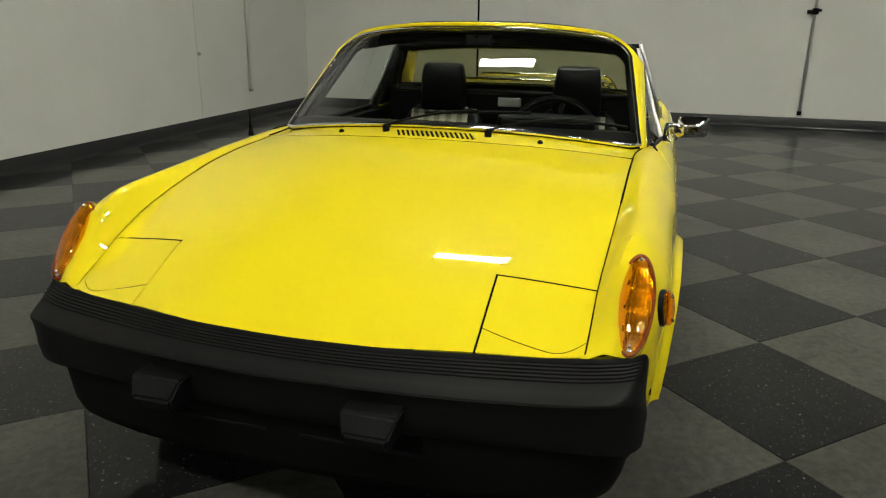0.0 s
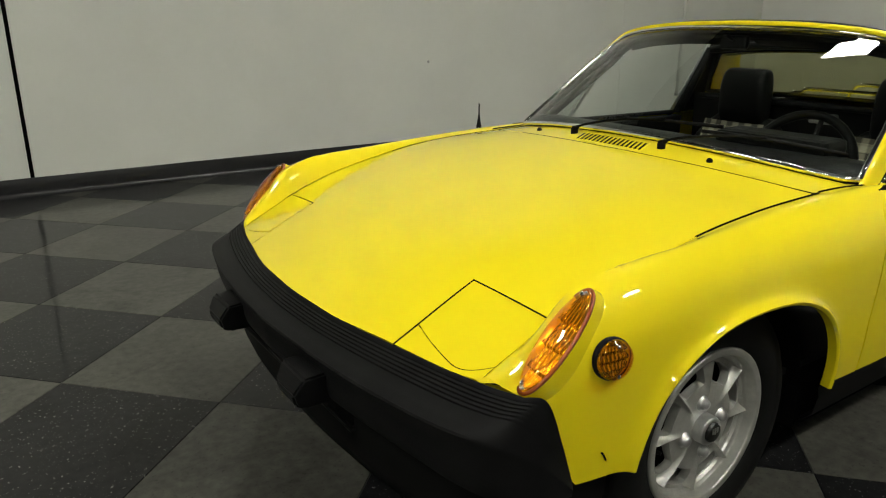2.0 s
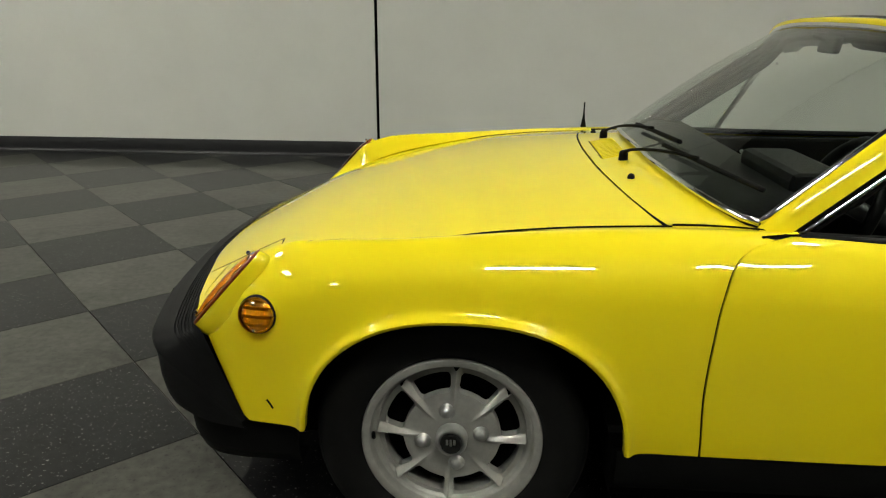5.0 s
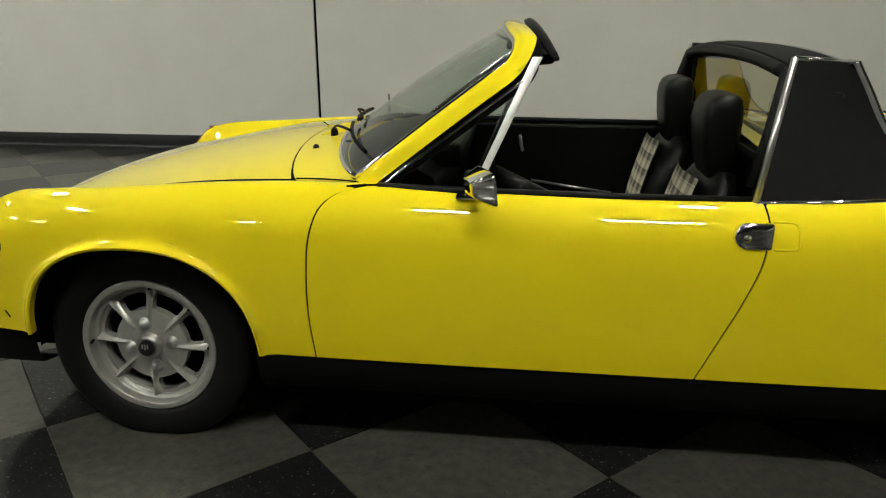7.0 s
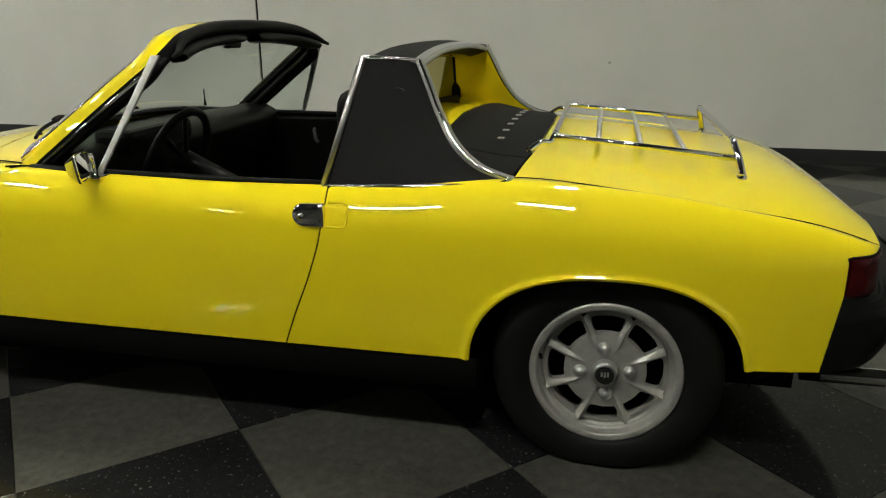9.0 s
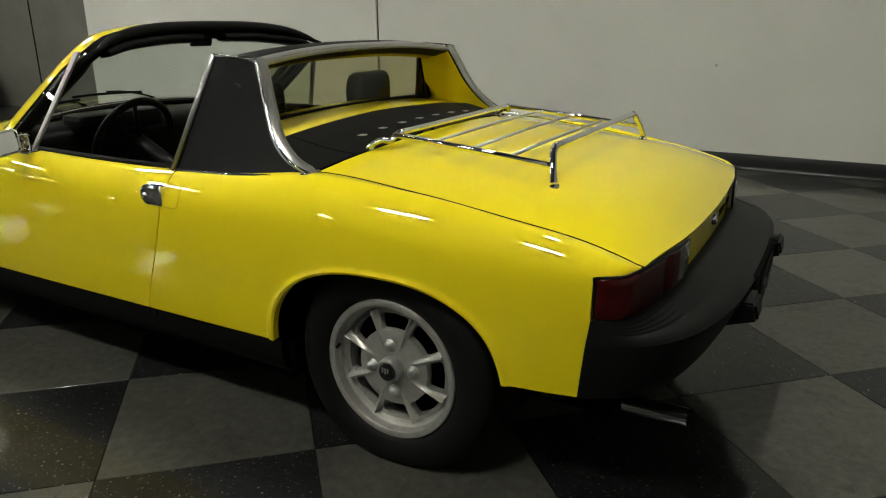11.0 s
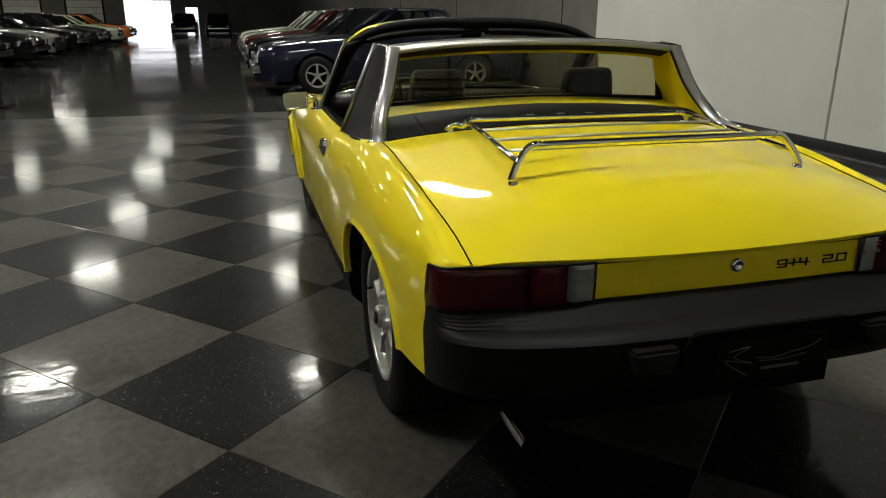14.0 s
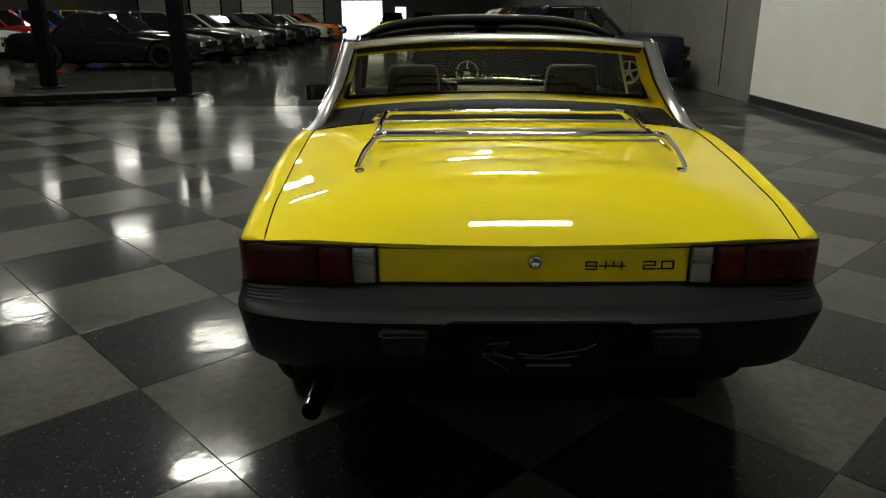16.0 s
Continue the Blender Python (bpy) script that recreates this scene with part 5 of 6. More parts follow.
# ---- small parts of the car ----
def lens_dome(mid, ax, side, nrm, half, wide, high, ripple=0.0, waves=0.0, rings=9, seg=36):
    """An oval dome over a flat base; ripple adds moulded ribs across its length."""
    bm = bmesh.new()
    rows = []
    for i in range(rings + 1):
        a = i / rings * math.pi / 2
        r, h = math.cos(a) ** 0.75 if i < rings else 0.0, math.sin(a)
        ring = []
        for k in range(seg):
            t = k * math.tau / seg
            u, v = math.cos(t) * r, math.sin(t) * r
            ring.append(bm.verts.new(mid + ax * half * u + side * wide * v + nrm * (high * h + ripple * math.sin(waves * u) * min(1, h * 2))))
        rows.append(ring)
    for r0, r1 in zip(rows, rows[1:]):
        for k in range(seg):
            bm.faces.new((r0[k], r0[(k + 1) % seg], r1[(k + 1) % seg], r1[k]))
    bmesh.ops.remove_doubles(bm, verts=bm.verts, dist=0.0002)
    bmesh.ops.recalc_face_normals(bm, faces=bm.faces)
    return bm


def reflector(mid, ax, side, nrm, half, wide, steps=30, bands=2.1):
    """A dished back with a bulb chamber and moulded cross ribs, seen through the lens."""
    bm = bmesh.new()
    grid = []
    for i in range(steps * 2 + 1):
        u = -1 + 2 * i / (steps * 2)
        w = wide * math.sqrt(max(0.0, 1 - u * u)) + 0.0005
        saw = (u * bands + 0.3) % 1.0                      # stepped facets along the lamp
        row = []
        for k in range(33):
            v = -1 + 2 * k / 32
            rib = 0.0007 * (1 if k % 4 in (1, 2) else -1)
            row.append(mid + ax * half * u + side * w * v + nrm * (0.005 * (1 - v * v) - 0.006 * saw + 0.002 + rib))
        grid.append(row)
    add_grid(bm, grid)
    bmesh.ops.recalc_face_normals(bm, faces=bm.faces)
    return bm


def lens_front(sign):
    """The slim amber lamp on the nose of the fender."""
    a, b2 = Vector((-0.566, sign * 0.734, 0.577)), Vector((-0.434, sign * 0.740, 0.722))
    ax = b2 - a
    mid, half = (a + b2) / 2, ax.length / 2 + 0.018
    ax.normalize()
    nrm = Vector((-0.68, sign * -0.02, 0.68))
    nrm = (nrm - ax * nrm.dot(ax)).normalized()
    side = ax.cross(nrm).normalized()
    mid = mid - nrm * 0.008
    lens = part("turn_signal", lens_dome(mid, ax, side, nrm, half, 0.038, 0.022, 0.0005, 60), AMBER, car, "slim amber turn signal lens")
    part("reflector", reflector(mid + nrm * 0.006, ax, side, nrm, half * 0.95, 0.034), LENS_BACK, lens, "ribbed reflector behind the lens")
    rim_pts = [mid + ax * half * math.cos(t) + side * 0.038 * math.sin(t) + nrm * 0.003 for t in np.linspace(0, math.tau, 49)]
    bm = bmesh.new()
    add_grid(bm, [[mid + ax * half * f * math.cos(t) + side * 0.038 * f * math.sin(t) + nrm * d for t in np.linspace(0, math.tau, 49)] for f, d in ((1.03, 0.002), (1.05, -0.004), (1.08, -0.020), (1.02, -0.045))])
    bmesh.ops.recalc_face_normals(bm, faces=bm.faces)
    part("lens_housing", bm, PAINT, lens, "yellow body edge round the lens")
    tube("lens_rim", rim_pts, 0.0042, AMBER_RIM, lens, "dark amber moulded rim", seg=6)
    for e in (-1, 1):
        bm = bmesh.new()
        bmesh.ops.create_uvsphere(bm, u_segments=10, v_segments=6, radius=0.005, matrix=Matrix.Translation(mid + ax * e * (half - 0.017) + nrm * 0.017))
        part("screw", bm, CHROME, lens, "chrome screw")


for sign in (-1, 1):
    lens_front(sign)
    s, z = Side.at(-0.41, Side.low(-0.41, 0.612))
    m = Matrix.Translation((-0.41, sign * s, 0.612)) @ pose(0, 0, 0, 0, 0, 0 if sign < 0 else 180) @ pose(0, 0, 0, -6, 0, -8)
    o, fx, fy, fz = m @ Vector((0, 0, 0)), m.to_3x3() @ Vector((1, 0, 0)), m.to_3x3() @ Vector((0, -1, 0)), m.to_3x3() @ Vector((0, 0, 1))
    bm = bmesh.new()
    add_lathe(bm, [(0.0395, 0.006), (0.039, -0.012), (0.0365, -0.018), (0.028, -0.0215), (0.015, -0.0235), (0.0005, -0.024)], 28, "y", m)
    mk = part("side_marker", bm, AMBER, car, "round amber side marker lamp")
    part("reflector", reflector(o + fy * 0.003, fz, fx, fy, 0.037, 0.037, 12), LENS_BACK, mk, "ribbed reflector behind the lens")
    bm = bmesh.new()
    add_lathe(bm, [(0.0425, 0.012), (0.0420, -0.004), (0.0392, -0.006)], 28, "y", m)
    part("marker_ring", bm, RUBBER, mk)
    for e in (-1, 1):
        bm = bmesh.new()
        bmesh.ops.create_uvsphere(bm, u_segments=8, v_segments=6, radius=0.0045, matrix=m @ Matrix.Translation((0, -0.020, e * 0.029)))
        part("screw", bm, CHROME, mk)

    # door handle: chrome flap in a recess
    bm = bmesh.new()
    s, z = Side.at(1.64, Side.low(1.64, 0.716))
    outline = [(1.624 - 0.0325 * math.cos(a), 0.7165 + 0.0325 * math.sin(a)) for a in np.linspace(-math.pi / 2, math.pi / 2, 13)]
    outline += [(1.684 - 0.006 + 0.006 * math.sin(a), 0.749 - 0.006 + 0.006 * math.cos(a)) for a in np.linspace(0, math.pi / 2, 4)]
    outline += [(1.684 - 0.006 + 0.006 * math.cos(a), 0.684 + 0.006 - 0.006 * math.sin(a)) for a in np.linspace(0, math.pi / 2, 4)]
    rings = []
    for shrink, o in ((1.0, -0.004), (1.0, 0.008), (0.96, 0.013), (0.88, 0.016), (0.5, 0.018)):
        rings.append([bm.verts.new((1.638 + (x - 1.638) * shrink, sign * (s + o), 0.7165 + (zz - 0.7165) * shrink)) for x, zz in outline])
    for r0, r1 in zip(rings, rings[1:]):
        for k in range(len(outline)):
            bm.faces.new((r0[k], r0[(k + 1) % len(outline)], r1[(k + 1) % len(outline)], r1[k]))
    bm.faces.new(rings[-1])
    bmesh.ops.recalc_face_normals(bm, faces=bm.faces)
    hd = sharpen(part("door_handle", bm, CHROME, car, "chrome flap door handle"), 50)
    bm = bmesh.new()
    add_lathe(bm, [(0.009, 0.0), (0.009, -0.004), (0.0005, -0.005)], 16, "y", Matrix.Translation((1.62, sign * (s + 0.018), 0.715)) @ pose(0, 0, 0, 0, 0, 0 if sign < 0 else 180))
    part("lock_barrel", bm, CHROME, hd)
    rim_line = [(1.688, 0.747), (1.728, 0.747), (1.741, 0.743), (1.745, 0.733), (1.745, 0.700), (1.741, 0.690), (1.728, 0.686), (1.688, 0.686)]
    tube("handle_recess", smooth_path([(x, sign * (Side.at(x, Side.low(x, zz))[0] - 0.0008), zz) for x, zz in rim_line], 4), 0.0035, PAINT, hd, "pressed edge of the handle recess", seg=6)

# rear-view mirror on the driver's door
bm = bmesh.new()
grid = []
for i, (x, w, h) in enumerate([(0.966, .020, .010), (0.967, .032, .018), (0.972, .040, .023), (1.004, .064, .041), (1.010, .065, .042), (1.012, .063, .040), (1.012, .059, .036), (1.006, .059, .036)]):
    ring = []
    for k in range(25):
        a = k * math.tau / 24
        c, s = math.cos(a), math.sin(a)
        ring.append((x, -0.905 + (0.018 if i < 3 else 0.0) + w * math.copysign(abs(c) ** 0.30, c), 0.842 + h * math.copysign(abs(s) ** 0.30, s)))
    grid.append(ring)
add_grid(bm, grid)
bmesh.ops.remove_doubles(bm, verts=bm.verts, dist=0.0002)
bmesh.ops.recalc_face_normals(bm, faces=bm.faces)
swing = Matrix.Translation((0.990, -0.880, 0.832)) @ pose(0, 0, 0, 0, -7, 24) @ Matrix.Translation((-1.0, 0.905, -0.842))
bmesh.ops.transform(bm, matrix=swing, verts=bm.verts)
mirror = sharpen(part("door_mirror", bm, CHROME, car, "chrome rectangular door mirror on the driver's door"), 35)
MIRROR = material("mirror_glass", (0.85, 0.86, 0.86), 0.01, 1.0)
bm = bmesh.new()
add_box(bm, 1.0055, 1.0075, -0.905 - 0.058, -0.905 + 0.058, 0.842 - 0.034, 0.842 + 0.034, m=swing)
part("mirror_glass", bm, MIRROR, mirror, smooth=False)
tube("mirror_arm", [(0.946, -0.779, 0.785), (0.946, -0.779, 0.826), (0.946, -0.781, 0.843), (0.947, -0.80, 0.844), (0.954, -0.860, 0.834)], [0.013, 0.012, 0.012, 0.010, 0.009], CHROME, mirror, seg=10)
bm = bmesh.new()
add_box(bm, 0.915, 0.985, -0.80, -0.755, 0.779, 0.789, bevel=0.004)
part("mirror_foot", bm, CHROME, mirror, smooth=False)

# wipers
for y, y2 in ((-0.187, -0.44), (0.19, -0.12)):
    base = Vector((0.435, y, lid_height(0.435, y) + 0.012))
    tip = ws_point(y2 / 0.66, 0.10) + Vector((-0.016, 0, 0.022))
    tip = Vector((tip.x, tip.y, tip.z))
    arm = tube("wiper_arm", smooth_path([base, base + Vector((0.01, -0.03, 0.02)), base.lerp(tip, 0.55) + Vector((-0.012, 0, 0.016)), tip], 5), [0.008] * 4 + [0.0045] * 12, BLACK, car, "black wiper arm", seg=6)
    bm = bmesh.new()
    add_lathe(bm, [(0.013, -0.014), (0.0125, 0.004), (0.010, 0.011), (0.005, 0.014), (0.0005, 0.0145)], 16, "z", Matrix.Translation(base))
    part("wiper_pivot", bm, BLACK, arm)
    pts = []
    for k in range(9):
        u = (y2 / 0.66) + (k / 8 - 0.5) * 0.56
        p = ws_point(max(-0.97, min(0.97, u)), 0.125 - 0.05 * k / 8) + Vector((-0.012, 0, 0.014))
        pts.append(p)
    tube("wiper_blade", smooth_path(pts, 3), 0.006, BLACK, arm, seg=6)
for y in (-0.37, 0.36):
    bm = bmesh.new()
    add_lathe(bm, [(0.010, -0.004), (0.009, 0.006), (0.005, 0.011), (0.0005, 0.012)], 12, "z", Matrix.Translation((0.425, y, lid_height(0.425, y))))
    part("washer_nozzle", bm, BLACK, cowl, "black washer nozzle")
# fresh-air slots in the cowl
for k in range(16):
    y = 0.135 - k * 0.0178
    m = pose(0.415, y, lid_height(0.415, y), 0, -6, 24)
    bm = bmesh.new()
    add_box(bm, -0.038, 0.038, -0.0040, 0.0040, -0.001, 0.0012, m=m)
    part("air_slot", bm, GAP, cowl, smooth=False)
    bm = bmesh.new()
    add_box(bm, -0.039, 0.039, -0.0112, -0.0062, -0.002, 0.0040, bevel=0.0012, m=m)
    part("air_rib", bm, PAINT, cowl, smooth=False)

# antenna on the far fender
tube("antenna", [(0.437, 0.745, 0.795), (0.437, 0.745, 0.815), (0.437, 0.745, 0.835), (0.437, 0.745, 0.85), (0.437, 0.745, 0.892)], [0.012, 0.008, 0.005, 0.003, 0.003], BLACK, car, "short black antenna", seg=10)

# luggage rack on the trunk
def on_trunk(x, s): return lid_height(x, s)


rack = holder("luggage_rack", pose(0, CY, 0), "chrome tube luggage rack bolted to the trunk lid", "luggage rack")
HOOP_X, TOP_Z = 2.785, 0.872
def hoop(x, s, z_top, lean, r, name):
    f = on_trunk(x + lean, s) + 0.002
    pts = [(x + lean, -s - 0.045, f), (x + lean * 0.55, -s - 0.022, f + (z_top - f) * 0.5), (x + lean * 0.2, -s - 0.003, z_top - 0.022), (x + lean * 0.05, -s + 0.014, z_top - 0.006), (x, -s + 0.04, z_top), (x, -s + 0.1, z_top)]
    pts = pts + [(a, -b2, c) for a, b2, c in reversed(pts)]
    return tube(name, smooth_path(pts, 6), r, CHROME, rack, seg=12)


hoop(2.77, 0.425, 0.889, 0.025, 0.0105, "rear_hoop")
hoop(2.265, 0.43, 0.892, -0.07, 0.009, "front_hoop")
for sign in (-1, 1):
    tube("side_rail", [(2.268, sign * 0.425, 0.888), (2.5, sign * 0.428, 0.868), (2.775, sign * 0.44, 0.842)], 0.009, CHROME, rack, seg=10)
    for x in (2.795, 2.195):
        bm = bmesh.new()
        add_lathe(bm, [(0.014, -0.003), (0.014, 0.006), (0.010, 0.010)], 14, "z", Matrix.Translation((x, sign * 0.462, on_trunk(x, 0.462))))
        part("foot", bm, CHROME, rack)
for k in range(1, 4):
    x = 2.268 + 0.50 * k / 4
    z = 0.886 - 0.044 * k / 4
    tube("slat", [(x, -0.432, z), (x, 0, z + 0.004), (x, 0.432, z)], 0.008, ALLOY, rack, "brushed metal cross bar", seg=8, flat=0.6)

# rear badge, lock, plate, exhaust
bm = bmesh.new()
add_lathe(bm, [(0.019, 0.0), (0.018, 0.008), (0.014, 0.012), (0.009, 0.012), (0.008, 0.008), (0.0005, 0.008)], 24, "x", Matrix.Translation((REAR_X(0), 0.004, 0.634)))
part("trunk_lock", bm, CHROME, car, "round chrome trunk lock")
bm = bmesh.new()
add_box(bm, 3.300, 3.312, -0.155, 0.155, 0.408, 0.515, bevel=0.004)
plate = part("plate_panel", bm, BLACK, car, "black dealer plate with faint grey script shapes", smooth=False)
bm = bmesh.new()
vs = [bm.verts.new((3.3085, y, z)) for y, z in ((-0.245, 0.50), (-0.225, 0.533), (-0.205, 0.541), (0.205, 0.541), (0.225, 0.533), (0.240, 0.50), (0.240, 0.452), (-0.240, 0.452))]
g = bmesh.ops.extrude_face_region(bm, geom=[bm.faces.new(vs)])
for v in g["geom"]:
    if isinstance(v, bmesh.types.BMVert):
        v.co.x -= 0.06
bmesh.ops.recalc_face_normals(bm, faces=bm.faces)
part("plate_recess", bm, GAP, car, "black recess behind the plate", smooth=False)
for sign in (-1, 1):
    bm = bmesh.new()
    add_box(bm, -0.722, -0.68, sign * 0.19 - 0.14, sign * 0.19 + 0.14, 0.335, 0.372, bevel=0.006)
    inlet = part("air_inlet", bm, GAP, car, "dark air inlet in the front valance", smooth=False)
    bm = bmesh.new()
    add_box(bm, -0.730, -0.70, sign * 0.19 - 0.15, sign * 0.19 + 0.15, 0.326, 0.337, bevel=0.004)
    part("inlet_lip", bm, RUBBER, inlet, smooth=False)
GREY = material("grey_print", (0.09, 0.09, 0.09), 0.6)
for pts in ([(-.125, .49), (-.07, .497), (-.11, .475), (-.06, .455), (-.135, .468), (-.07, .425)], [(-.05, .468), (0.0, .462), (.05, .47), (.10, .478), (.13, .492)], [(-.04, .458), (.03, .455), (.09, .462)]):
    tube("script_shape", smooth_path([(3.315, y, z) for y, z in pts], 5), 0.0022, GREY, plate, seg=5, flat=0.6)
bm = bmesh.new()
add_box(bm, 3.314, 3.316, -0.03, 0.075, 0.434, 0.441)
part("print_bar", bm, GREY, plate, smooth=False)
bm = bmesh.new()
add_tube(bm, [(3.05, -0.553, 0.252), (3.216, -0.561, 0.258)], 0.025, 20, caps=False)
tip = part("exhaust_tip", bm, CHROME, car, "chrome exhaust tip")
bm = bmesh.new()
add_tube(bm, [(3.00, -0.551, 0.250), (3.196, -0.560, 0.2575)], 0.0235, 20, caps=True)
part("pipe_bore", bm, GAP, tip)


STROKES = {"9": [((1, .45), (0, .45)), ((0, .45), (0, 1)), ((0, 1), (1, 1)), ((1, 1), (1, 0)), ((1, 0), (0, 0))],
           "1": [((.45, 1), (.45, .1)), ((-.15, .45), (1.0, .45))],
           "4": [((0, 1), (0, .4)), ((0, .4), (1.1, .4)), ((.8, 1), (.8, 0))],
           "2": [((0, 1), (1, 1)), ((1, 1), (1, .5)), ((1, .5), (0, .5)), ((0, .5), (0, 0)), ((0, 0), (1, 0))],
           ".": [((0, 0), (.18, 0))],
           "0": [((0, 0), (1, 0)), ((1, 0), (1, 1)), ((1, 1), (0, 1)), ((0, 1), (0, 0))]}
def badge(text, y0, step, wide, label):
    """Squared numerals made of flat strokes, one mesh a badge."""
    bm = bmesh.new()
    for ch, dx in zip(text, step):
        for (a, b2), (c, d) in STROKES[ch]:
            ya, yc = sorted((y0 + dx + a * wide, y0 + dx + c * wide))
            za, zc = sorted((0.613 + b2 * 0.019, 0.613 + d * 0.019))
            x = REAR_X((ya + yc) / 2)
            add_box(bm, x - 0.003, x + 0.0028, ya - 0.0017, yc + 0.0017, za - 0.0015, zc + 0.0015)
    part("badge", bm, BLACK, car, label, smooth=False)


badge("914", 0.132, (0, 0.037, 0.068), 0.026, "black 914 badge")
badge("2.0", 0.276, (0, 0.036, 0.046), 0.029, "black 2.0 badge")
# bright bars where a name is spelt on the black panel
for k in range(7):
    y = -0.36 + k * 0.12
    bm = bmesh.new()
    add_box(bm, 2.085, 2.105, y - 0.014, y + 0.014, deck_height(2.09, y) + 0.0035, deck_height(2.09, y) + 0.006)
    part("letter_bar", bm, ALLOY, deck_panel, smooth=False)

# sun visors and the inside mirror
for sign in (-1, 1):
    bm = bmesh.new()
    grid = []
    for u in np.linspace(0.10, 0.90, 12):
        p = ws_point(sign * u, 0.965)
        e = 0.016 * min(1, (u - 0.08) / 0.06, (0.92 - u) / 0.06)
        grid.append([p + Vector((0.045, 0, -0.018 + e * 0.5)), p + Vector((0.07, 0, -0.018 + e * 0.6)), p + Vector((0.118, 0, -0.022 + e * 0.5)), p + Vector((0.128, 0, -0.030)), p + Vector((0.115, 0, -0.040 - e * 0.3)), p + Vector((0.07, 0, -0.044 - e * 0.5)), p + Vector((0.045, 0, -0.018 + e * 0.5))])
    add_grid(bm, grid)
    bmesh.ops.recalc_face_normals(bm, faces=bm.faces)
    part("sun_visor", bm, LEATHER, car, "black padded sun visor folded up")
p = ws_point(0.0, 0.90)
bm = bmesh.new()
add_box(bm, -0.010, 0.012, -0.055, 0.055, -0.024, 0.024, bevel=0.009, m=Matrix.Translation(p + Vector((0.07, 0.0, -0.025))) @ pose(0, 0, 0, 0, 10, 0))
im = part("inside_mirror", bm, LEATHER, car, "small black inside mirror", smooth=False)
tube("mirror_stalk", [p + Vector((0.02, 0, 0.0)), p + Vector((0.068, 0, -0.02))], 0.006, LEATHER, im, seg=6)

# a small black scratch on the fender, a jacking-point plug on the sill
s, z = Side.at(-0.401, Side.low(-0.401, 0.393))
tube("paint_scratch", [(-0.408, -s - 0.0008, 0.404), (-0.402, -s - 0.001, 0.396), (-0.395, -s - 0.0012, 0.383)], 0.0022, GAP, car, "short black paint scratch", seg=5)
bm = bmesh.new()
add_lathe(bm, [(0.012, 0.004), (0.012, -0.003), (0.0005, -0.004)], 14, "y", Matrix.Translation((1.56, -0.812, 0.305)))
part("sill_plug", bm, DARK_STEEL, car, "small metal plug in the rocker panel")


